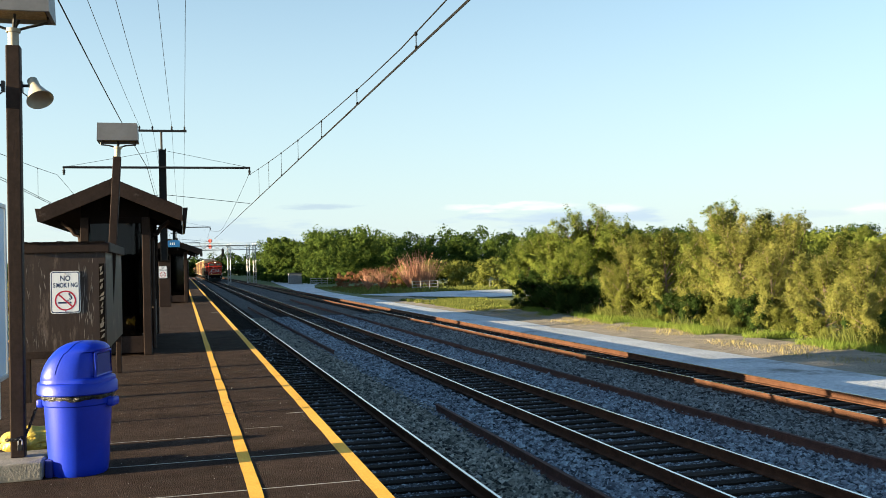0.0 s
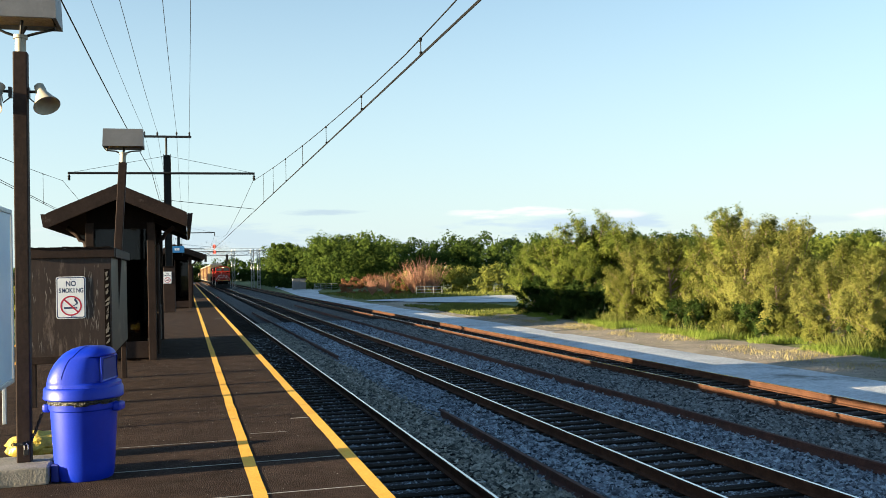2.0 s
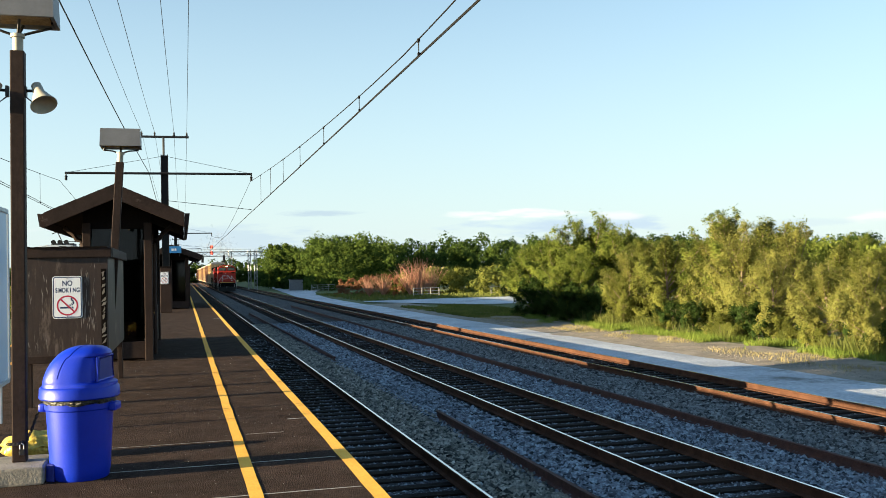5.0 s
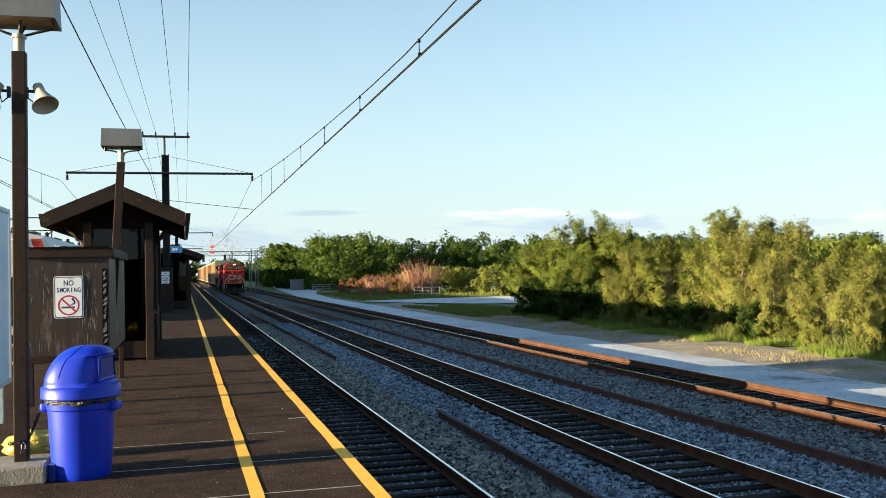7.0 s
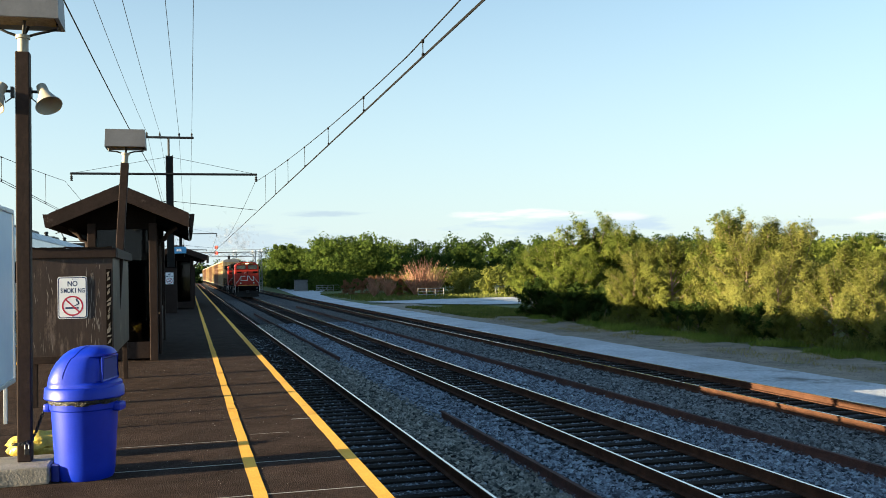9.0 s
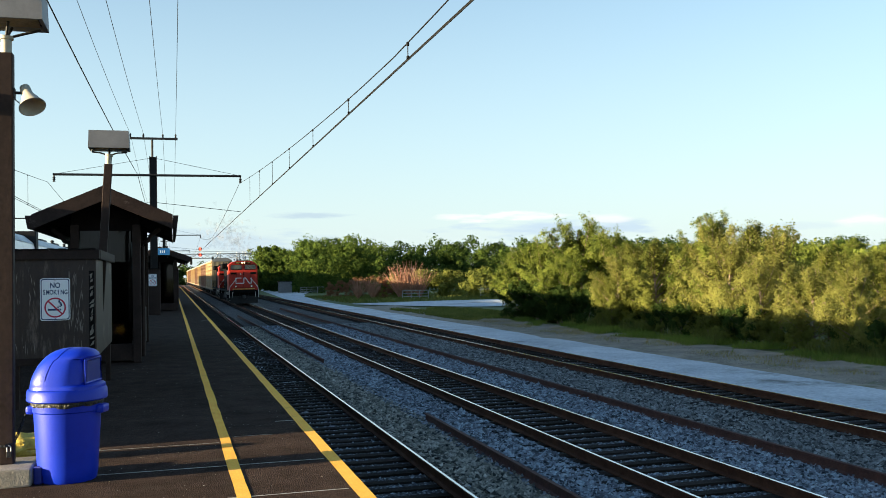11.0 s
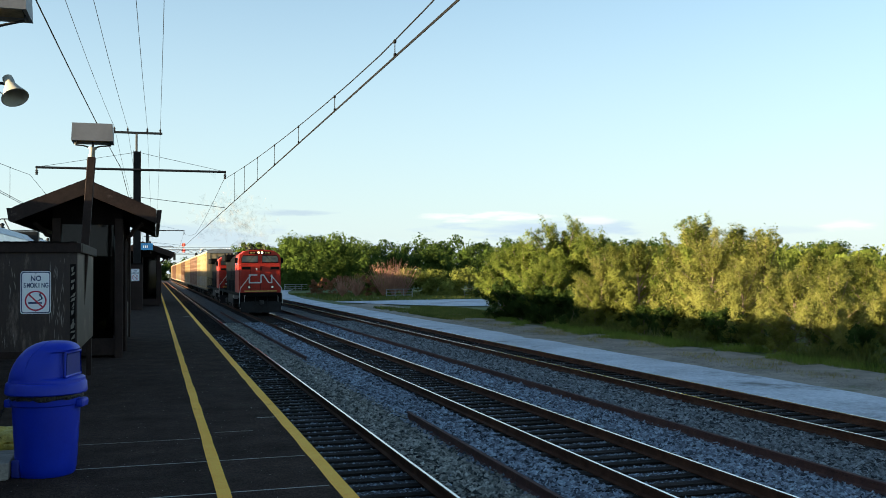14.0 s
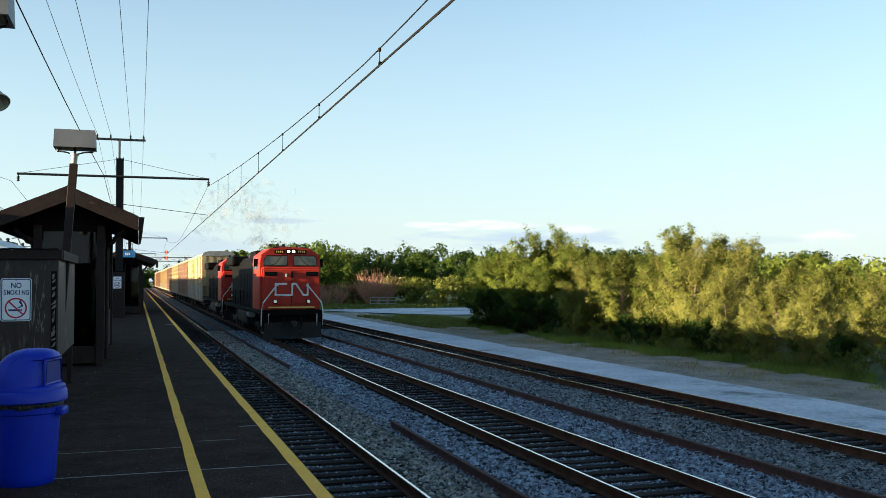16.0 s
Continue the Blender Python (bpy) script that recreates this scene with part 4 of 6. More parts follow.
    tube(bm, [(0.222, -0.195, 0.838), (0.222, -0.180, 1.034), (0.222, 0.180, 1.034), (0.222, 0.195, 0.838), (0.222, -0.195, 0.838)], 0.011, 6)
    part("flap_frame", bm, M["bin"], lid, smooth=True)
    bm = bmesh.new()
    tube(bm, seam[4:], 0.004, 6)
    part("seam", bm, M["bin"], lid, smooth=True)


def build_kerb_block():
    ob = thing("concrete_footing", "rough concrete footing block under the lamp post", "footing")
    bm = bmesh.new()
    box(bm, (-8.79, 8.85, PZ + 0.075), (0.55, 0.62, 0.15), None, 0.02)
    bmesh.ops.subdivide_edges(bm, edges=bm.edges, cuts=3, use_grid_fill=True)
    for v in bm.verts:
        v.co += noise.noise_vector(v.co * 9) * 0.004
    part("block", bm, M["concrete"], ob)


def build_chain():
    ob = thing("chain", "dark steel chain hanging between bin and post", "chain")
    pts = [Vector((-8.56, 8.95, PZ + 0.66)), Vector((-8.62, 8.93, PZ + 0.52)), Vector((-8.66, 8.9, PZ + 0.4)), Vector((-8.69, 8.83, PZ + 0.33)), Vector((-8.75, 8.79, PZ + 0.31)), Vector((-8.82, 8.8, PZ + 0.31))]
    n = 26
    for i in range(n):
        f = i / (n - 1) * (len(pts) - 1)
        k = min(int(f), len(pts) - 2)
        p = pts[k].lerp(pts[k + 1], f - k)
        d = (pts[k + 1] - pts[k]).normalized()
        rot = d.to_track_quat("X", "Z").to_matrix().to_4x4() @ Matrix.Rotation(radians(90 * (i % 2)), 4, "X")
        bm = bmesh.new()
        tube(bm, [(0.022 * math.cos(a), 0.011 * math.sin(a), 0) for a in [6.2832 * q / 10 for q in range(11)]], 0.0045, 5, cap=False)
        bmesh.ops.transform(bm, matrix=Matrix.Translation(p) @ rot, verts=bm.verts)
        part("link", bm, M["steel"], ob)
    lock = thing("padlock", "steel padlock hooked to the chain on the post", "padlock", pose(-8.72, 8.79, PZ + 0.24))
    bm = bmesh.new()
    box(bm, (0, 0, 0), (0.045, 0.02, 0.05), None, 0.006)
    part("lock_body", bm, M["steel"], lock)
    bm = bmesh.new()
    tube(bm, [(-0.015, 0, 0.02), (-0.015, 0, 0.06), (0, 0, 0.075), (0.015, 0, 0.06), (0.015, 0, 0.02)], 0.005, 6)
    part("shackle", bm, M["galv"], lock)
    bag = thing("yellow_bag", "crumpled yellow plastic bag lying behind the post", "bag", pose(-8.74, 9.75, PZ))
    bm = bmesh.new()
    bmesh.ops.create_icosphere(bm, subdivisions=4, radius=1.0)
    for v in bm.verts:
        k = 1 + 0.22 * noise.noise(v.co * 2.3) + 0.1 * noise.noise(v.co * 7)
        v.co = Vector((v.co.x * 0.3 * k, v.co.y * 0.17 * k, max(0.0, 0.13 + v.co.z * 0.14 * k)))
    part("film", bm, M["bag"], bag, smooth=True)


def build_kiosk():
    ob = thing("information_board", "silver-framed information board with sky reflection coloured into its panel", "notice board", pose(-9.44, 12.4, PZ))
    W, z0, z1 = 1.15, 0.50, 2.53
    bm = bmesh.new()
    box(bm, (0, -W / 2, (z0 + z1) / 2), (0.05, W - 0.06, z1 - z0 - 0.06))
    part("panel", bm, M["kiosk"], ob)
    for c, s in (((0, -W / 2, z1), (0.09, W, 0.05)), ((0, -W / 2, z0), (0.09, W, 0.05)), ((0, 0, (z0 + z1) / 2), (0.09, 0.045, z1 - z0 - 0.05)), ((0, -W, (z0 + z1) / 2), (0.09, 0.045, z1 - z0 - 0.05))):
        bm = bmesh.new()
        box(bm, c, s, None, 0.008)
        part("frame_bar", bm, M["kiosk_frame"], ob)
    for y in (-0.12, -W + 0.12):
        bm = bmesh.new()
        box(bm, (-0.05, y, z0 / 2 + 0.2), (0.04, 0.06, z0 + 0.4), None, 0.005)
        part("leg", bm, M["kiosk_frame"], ob)


# ---------------------------------------------------------------- overhead line
MAST_X = -8.15
MASTS = [-19.0, 46.0, 111.0, 176.0, 241.0]


def build_mast(y):
    ob = thing("catenary_mast", "dark steel catenary mast with cross arms over the platform", "mast", Matrix.Translation((MAST_X, y, 0)), "catenary masts")
    foot = PZ if PY0 < y < PY1 else LOW
    bm = bmesh.new()
    for s in (-1, 1):
        box(bm, (s * 0.15, 0, (foot + 8.7) / 2), (0.035, 0.26, 8.7 - foot))
    box(bm, (0, 0, (foot + 8.68) / 2), (0.28, 0.03, 8.66 - foot))
    part("column", bm, M["black"], ob, "dark H-section column")
    bm = bmesh.new()
    tube(bm, [(-4.35, -0.16, 7.8), (0, -0.16, 7.8), (4.02, -0.16, 7.8)], 0.055, 8)
    part("cross_arm", bm, M["steel"], ob)
    bm = bmesh.new()
    tube(bm, [(0, -0.16, 8.62), (-4.2, -0.16, 7.83)], 0.009, 5)
    tube(bm, [(0, -0.16, 8.62), (3.9, -0.16, 7.83)], 0.009, 5)
    part("stay_rod", bm, M["wire"], ob)
    bm = bmesh.new()
    tube(bm, [(-0.03, 0, 8.6), (-0.03, 0, 9.58)], 0.05, 8)
    part("stem", bm, M["steel"], ob)
    bm = bmesh.new()
    box(bm, (0.02, 0, 9.54), (2.2, 0.1, 0.1), None, 0.01)
    part("top_bar", bm, M["steel"], ob)
    for x in (-1.0, -0.42, 0.45, 1.03):
        bm = bmesh.new()
        lathe(bm, [(0.02, 9.59), (0.05, 9.62), (0.03, 9.66), (0.055, 9.69), (0.03, 9.73), (0.03, 9.77)], 8, (x, 0, 0))
        part("pin_insulator", bm, M["steel"], ob)
    for x in (-4.3, 3.98):
        bm = bmesh.new()
        lathe(bm, [(0.03, 7.46), (0.07, 7.48), (0.035, 7.53), (0.075, 7.56), (0.035, 7.61), (0.075, 7.64), (0.03, 7.7), (0.03, 7.76)], 8, (x, -0.16, 0))
        part("string_insulator", bm, M["steel"], ob)
    bm = bmesh.new()
    tube(bm, [(0.15, 0.2, 6.55), (4.0, 0.2, 6.12)], 0.013, 5)
    tube(bm, [(-0.15, 0.2, 6.55), (-4.9, 0.2, 6.12)], 0.013, 5)
    part("steady_arm", bm, M["wire"], ob)


def sag(y, a, b, za, zb, s):
    k = (y - a) / (b - a)
    return za + (zb - za) * k - 4 * s * k * (1 - k)


def droop(y, a, b):
    k = (y - a) / (b - a)
    return 6.19 + 1.28 * abs(2 * k - 1) ** 1.42


def build_catenary(x, label):
    ob = thing("overhead_line", label, "overhead wire")
    bm = bmesh.new()
    hang = []
    for a, b in zip(MASTS, MASTS[1:]):
        tube(bm, [(x, a + (b - a) * k / 28, droop(a + (b - a) * k / 28, a, b)) for k in range(29)], 0.010, 5)
        y = a + 4.3
        while y < b - 2:
            if y < MASTS[1]:
                hang.append((y, droop(y, a, b)))
            y += 4.55
    part("messenger_wire", bm, M["wire"], ob)
    for dx, dz in ((0, 0), (0.035, 0.05)):
        bm = bmesh.new()
        tube(bm, [(x + dx, -25, 5.96 + dz), (x + dx, 100, 5.97 + dz), (x + dx, 245, 5.97 + dz)], 0.010, 5)
        part("contact_wire", bm, M["wire"], ob)
    for y, z in hang:
        bm = bmesh.new()
        tube(bm, [(x, y, 5.97), (x, y, z)], 0.007, 4)
        box(bm, (x, y, z - 0.01), (0.03, 0.06, 0.05))
        box(bm, (x, y, 6.0), (0.03, 0.05, 0.04))
        part("dropper", bm, M["wire"], ob)


def build_feeders():
    ends = {-1.0: -1.34, -0.42: -0.70, 0.45: 0.26, 1.03: 0.88}
    for dx, ex in ends.items():
        ob = thing("power_line", "thin power line strung from mast to mast", "power line", group="power lines")
        bm = bmesh.new()
        for a, b in zip(MASTS, MASTS[1:]):
            e0 = ex if a == MASTS[0] else dx
            tube(bm, [(MAST_X + e0 + (dx - e0) * k / 16, a + (b - a) * k / 16, sag(a + (b - a) * k / 16, a, b, 9.76, 9.76, 0.75)) for k in range(17)], 0.007, 4)
        part("wire", bm, M["wire"], ob)
    ob = thing("power_line", "thicker dark power line strung along the platform", "power line", group="power lines")
    bm = bmesh.new()
    for a, b in zip(MASTS, MASTS[1:]):
        tube(bm, [(MAST_X - 0.7 - (1.07 * (1 - k / 16) if a == MASTS[0] else 0), a + (b - a) * k / 16, sag(a + (b - a) * k / 16, a, b, 8.6 if a == MASTS[0] else 7.86, 7.86, 0.5)) for k in range(17)], 0.014, 4)
    part("wire", bm, M["wire"], ob)


# ---------------------------------------------------------------- trains; each faces -y with its front at y = 0
def wheelset(ob, y, x=0.755, r=0.5):
    w = bmesh.new()
    for s in (-1, 1):
        for a, b, k in ((s * (x - 0.06), s * (x + 0.07), r), (s * (x - 0.08), s * (x - 0.05), r + 0.03)):
            tube(w, [(a, y, r), (b, y, r)], k, 20)
    tube(w, [(-x, y, r), (x, y, r)], 0.08, 8)
    part("wheelset", w, M["steel"], ob)


def bogie(ob, yc, axles, span, r=0.5):
    for i in range(axles):
        wheelset(ob, yc + span * (i / (axles - 1) - 0.5), r=r)
    for s in (-1, 1):
        bm = bmesh.new()
        box(bm, (s * 1.02, yc, 0.62), (0.16, span + 0.9, 0.22), None, 0.03)
        for i in range(axles):
            box(bm, (s * 1.06, yc + span * (i / (axles - 1) - 0.5), 0.52), (0.2, 0.34, 0.36), None, 0.04)
        for i in range(axles - 1):
            box(bm, (s * 1.06, yc + span * ((i + 0.5) / (axles - 1) - 0.5), 0.5), (0.14, 0.5, 0.3), None, 0.04)
        part("bogie_frame", bm, M["black"], ob)


def build_loco():
    ob = thing("locomotive", "red and black diesel freight locomotive with white front stripes", "locomotive", group="freight train")
    # frame, walkway, pilot
    bm = bmesh.new()
    box(bm, (0, 11.3, 1.42), (3.0, 21.4, 0.22), None, 0.02)
    box(bm, (0, 11.3, 1.2), (1.6, 20.6, 0.3))
    part("underframe", bm, M["loco_black"], ob)
    bm = bmesh.new()
    prism(bm, [(-1.5, 1.52), (1.5, 1.52), (1.5, 0.75), (1.38, 0.28), (0.9, 0.14), (-0.9, 0.14), (-1.38, 0.28), (-1.5, 0.75)], "y", 0.42, 0.6)
    part("pilot", bm, M["loco_black"], ob)
    bm = bmesh.new()
    for s in (-1, 1):
        prism(bm, [(0, 0.95), (s * 1.4, 0.9), (s * 1.45, 0.16), (0, 0.12)], "y", 0.30, 0.36)
    bmesh.ops.transform(bm, matrix=Matrix.Shear("XZ", 4, (0.0, 0.0)), verts=bm.verts)
    part("plough", bm, M["black"], ob)
    bm = bmesh.new()
    box(bm, (0, 0.2, 0.88), (0.3, 0.55, 0.26), None, 0.05)
    box(bm, (0, -0.1, 0.86), (0.22, 0.28, 0.34), None, 0.06)
    part("coupler", bm, M["steel"], ob)
    bm = bmesh.new()
    box(bm, (0, 0.2, 1.42), (2.2, 0.3, 0.3), None, 0.03)
    part("anticlimber", bm, M["loco_black"], ob)
    for s in (-1, 1):
        for k in range(4):
            bm = bmesh.new()
            box(bm, (s * 1.33, 0.62 + 0.02 * k, 0.42 + 0.3 * k), (0.3, 0.32, 0.04), None, 0.008)
            part("step", bm, M["loco_white" if k == 0 else "loco_black"], ob)
    # nose and cab
    bm = bmesh.new()
    prism(bm, [(0.75, 1.54), (0.72, 3.58), (0.80, 3.66), (2.5, 3.66), (2.5, 1.54)], "x", -1.45, 1.45)
    bmesh.ops.bevel(bm, geom=[e for e in bm.edges], offset=0.06, segments=2, affect="EDGES")
    part("nose", bm, M["loco_red"], ob, "red wide nose")
    bm = bmesh.new()
    prism(bm, [(-1.52, 1.54), (1.52, 1.54), (1.52, 3.85), (1.47, 4.28), (1.02, 4.6), (0.5, 4.67), (-0.5, 4.67), (-1.02, 4.6), (-1.47, 4.28), (-1.52, 3.85)], "y", 1.15, 4.3)
    bmesh.ops.bevel(bm, geom=[e for e in bm.edges if abs(e.verts[0].co.y - e.verts[1].co.y) < 1e-4], offset=0.05, segments=2, affect="EDGES")
    cab = part("cab", bm, M["loco_red"], ob, "red cab")
    for s in (-1, 1):
        bm = bmesh.new()
        prism(bm, [(s * 0.16, 3.74), (s * 1.32, 3.74), (s * 1.32, 4.08), (s * 1.2, 4.24), (s * 0.16, 4.25)], "y", 1.125, 1.16)
        part("windscreen", bm, M["cab_glass"], cab, "windscreen with mirrored trees and sky coloured into the pane")
        bm = bmesh.new()
        tube(bm, [(s * 0.16, 1.12, 3.74), (s * 1.32, 1.12, 3.74), (s * 1.32, 1.12, 4.08), (s * 1.2, 1.12, 4.24), (s * 0.16, 1.12, 4.25), (s * 0.16, 1.12, 3.74)], 0.022, 5)
        part("windscreen_seal", bm, M["loco_black"], cab)
        bm = bmesh.new()
        box(bm, (s * 1.02, 0.70, 3.33), (0.62, 0.05, 0.2), None, 0.02)
        part("dark_panel", bm, M["loco_black"], cab)
        bm = bmesh.new()
        box(bm, (s * 0.55, 1.12, 4.45), (0.5, 0.08, 0.2), None, 0.01)
        part("number_board", bm, M["loco_black"], cab)
        bm = bmesh.new()
        for q in range(4):
            box(bm, (s * 0.55 - 0.15 + 0.1 * q, 1.076, 4.45), (0.05, 0.006, 0.1))
        part("unreadable_figures", bm, M["gold"], cab, "pale figures on the number board")
        bm = bmesh.new()
        tube(bm, [(s * 0.45, 1.10, 4.2), (s * 0.75, 1.09, 3.85), (s * 1.0, 1.09, 3.74)], 0.014, 5)
        part("wiper", bm, M["loco_black"], cab)
        bm = bmesh.new()
        tube(bm, [(s * 0.83, 0.60, 1.95), (s * 0.83, 0.70, 1.95)], 0.12, 16)
        part("light_ring", bm, M["loco_black"], ob, "dark ring round the ditch light")
        bm = bmesh.new()
        for z in (0.62, 0.8):
            tube(bm, [(s * 0.42, 0.36, 1.25), (s * 0.46, 0.22, z), (s * 0.3, 0.2, z - 0.12)], 0.025, 6)
        part("air_hose", bm, M["black"], ob)
        bm = bmesh.new()
        box(bm, (s * 1.455, 1.015, 2.45), (0.015, 0.03, 1.7))
        part("nose_panel_seam", bm, M["loco_black"], ob)
        bm = bmesh.new()
        box(bm, (s * 1.515, 2.4, 3.85), (0.03, 0.75, 0.55), None, 0.01)
        box(bm, (s * 1.515, 3.4, 3.85), (0.03, 0.75, 0.55), None, 0.01)
        part("side_window", bm, M["blue_glass"], cab, "blue-tinted side window")
        bm = bmesh.new()
        box(bm, (s * 1.66, 1.75, 3.9), (0.2, 0.05, 0.4), None, 0.01)
        part("mirror", bm, M["loco_black"], cab)
        bm = bmesh.new()
        tube(bm, [(s * 0.12 + 0.02, 1.02, 4.46), (s * 0.12 + 0.02, 1.14, 4.46)], 0.075, 16)
        part("headlight", bm, M["headlight"], cab, "lit headlight")
        bm = bmesh.new()
        tube(bm, [(s * 0.83, 0.585, 1.95), (s * 0.83, 0.74, 1.95)], 0.08, 16)
        part("ditch_light", bm, M["ditch"], ob, "round ditch light")
        # handrails
        bm = bmesh.new()
        tube(bm, [(s * 1.52, 0.5, 0.75), (s * 1.52, 0.42, 1.55), (s * 1.45, 0.4, 1.9), (s * 0.78, 0.5, 2.75), (s * 0.7, 0.6, 2.75)], 0.032, 6)
        tube(bm, [(s * 1.2, 0.32, 0.75), (s * 1.2, 0.3, 1.35), (s * 0.95, 0.3, 1.35)], 0.022, 6)
        part("front_handrail", bm, M["loco_white"], ob, "white handrail")
        bm = bmesh.new()
        tube(bm, [(s * 1.48, 4.6, 2.45), (s * 1.48, 21.5, 2.45)], 0.022, 5)
        part("side_handrail", bm, M["loco_black"], ob)
        for k in range(12):
            bm = bmesh.new()
            tube(bm, [(s * 1.48, 4.7 + k * 1.5, 1.5), (s * 1.48, 4.7 + k * 1.5, 2.45)], 0.018, 5)
            part("stanchion", bm, M["loco_black"], ob)
    bm = bmesh.new()
    box(bm, (0.02, 1.13, 4.46), (0.52, 0.1, 0.25), None, 0.03)
    part("headlight_box", bm, M["loco_black"], cab)
    bm = bmesh.new()
    box(bm, (0, 0.70, 1.66), (2.3, 0.03, 0.07))
    part("gold_band", bm, M["gold"], ob, "gold band")
    bm = bmesh.new()
    box(bm, (0, 0.713, 2.55), (0.02, 0.02, 1.9))
    box(bm, (0.02, 0.70, 3.28), (0.1, 0.05, 0.3), None, 0.01)
    part("nose_door_seam", bm, M["loco_black"], ob)
    bm = bmesh.new()
    box(bm, (-0.28, 0.70, 3.26), (0.07, 0.02, 0.16))
    part("nose_marker", bm, M["loco_white"], ob, "small white plate on the nose")
    for sx in (-1, 1):
        bm = bmesh.new()
        box(bm, (sx * 0.73, 0.712, 2.45), (0.015, 0.02, 1.6))
        box(bm, (sx * 0.37, 0.712, 1.82), (0.6, 0.02, 0.015))
        part("nose_seam", bm, M["loco_black"], ob)
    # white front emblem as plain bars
    bm = bmesh.new()
    y = 0.70
    for c, s, a in (((-0.52, y, 2.83), (0.58, 0.03, 0.09), 0), ((-0.80, y, 2.55), (0.09, 0.03, 0.62), 0), ((-0.40, y, 2.27), (0.84, 0.03, 0.09), 0), ((0.03, y, 2.55), (0.09, 0.03, 0.62), 0),
                    ((0.13, y, 2.83), (0.26, 0.03, 0.09), 0), ((0.40, y, 2.55), (0.09, 0.03, 0.66), -34), ((0.68, y, 2.27), (0.26, 0.03, 0.09), 0), ((0.80, y, 2.54), (0.09, 0.03, 0.62), 0)):
        box(bm, c, s, Euler((0, radians(a), 0)).to_matrix(), 0.03)
    part("front_emblem", bm, M["loco_white"], ob, "white angular emblem")
    # long hood
    bm = bmesh.new()
    prism(bm, [(-0.95, 1.52), (0.95, 1.52), (0.95, 4.1), (0.7, 4.42), (-0.7, 4.42), (-0.95, 4.1)], "y", 4.3, 21.4)
    part("hood", bm, M["loco_black"], ob)
    for s in (-1, 1):
        for k in range(14):
            bm = bmesh.new()
            box(bm, (s * 0.965, 5.2 + k * 0.85, 2.6), (0.03, 0.72, 1.6), None, 0.008)
            part("hood_door", bm, M["loco_black"], ob)
    bm = bmesh.new()
    box(bm, (0, 6.2, 4.35), (2.6, 2.6, 0.55), None, 0.12)
    part("blower_housing", bm, M["loco_black"], ob)
    bm = bmesh.new()
    box(bm, (0, 18.6, 4.3), (2.9, 4.2, 0.6), None, 0.15)
    part("radiator", bm, M["loco_black"], ob)
    bm = bmesh.new()
    box(bm, (0, 11.0, 4.5), (0.7, 1.2, 0.3), None, 0.05)
    box(bm, (0, 13.5, 4.5), (1.3, 1.3, 0.18), None, 0.05)
    part("exhaust_stack", bm, M["steel"], ob)
    bm = bmesh.new()
    for x in (-0.35, 0.0, 0.3):
        tube(bm, [(x - 0.5, 2.6, 4.78), (x - 0.5, 2.2, 4.8)], 0.05, 10, 0.09)
    box(bm, (-0.2, 2.6, 4.7), (1.0, 0.1, 0.08))
    part("air_horn", bm, M["steel"], cab)
    bm = bmesh.new()
    tube(bm, [(0.6, 3.2, 4.6), (0.6, 3.2, 4.9)], 0.05, 8)
    part("antenna", bm, M["steel"], cab)
    bm = bmesh.new()
    box(bm, (0, 11.0, 0.88), (2.7, 5.2, 0.75), None, 0.12)
    part("fuel_tank", bm, M["black"], ob)
    for s in (-1, 1):
        bm = bmesh.new()
        tube(bm, [(s * 1.2, 7.2, 1.12), (s * 1.2, 8.2, 1.12)], 0.2, 12)
        part("air_tank", bm, M["galv"], ob, smooth=True)
    bogie(ob, 4.4, 3, 3.5, 0.52)
    bogie(ob, 17.8, 3, 3.5, 0.52)
    return ob


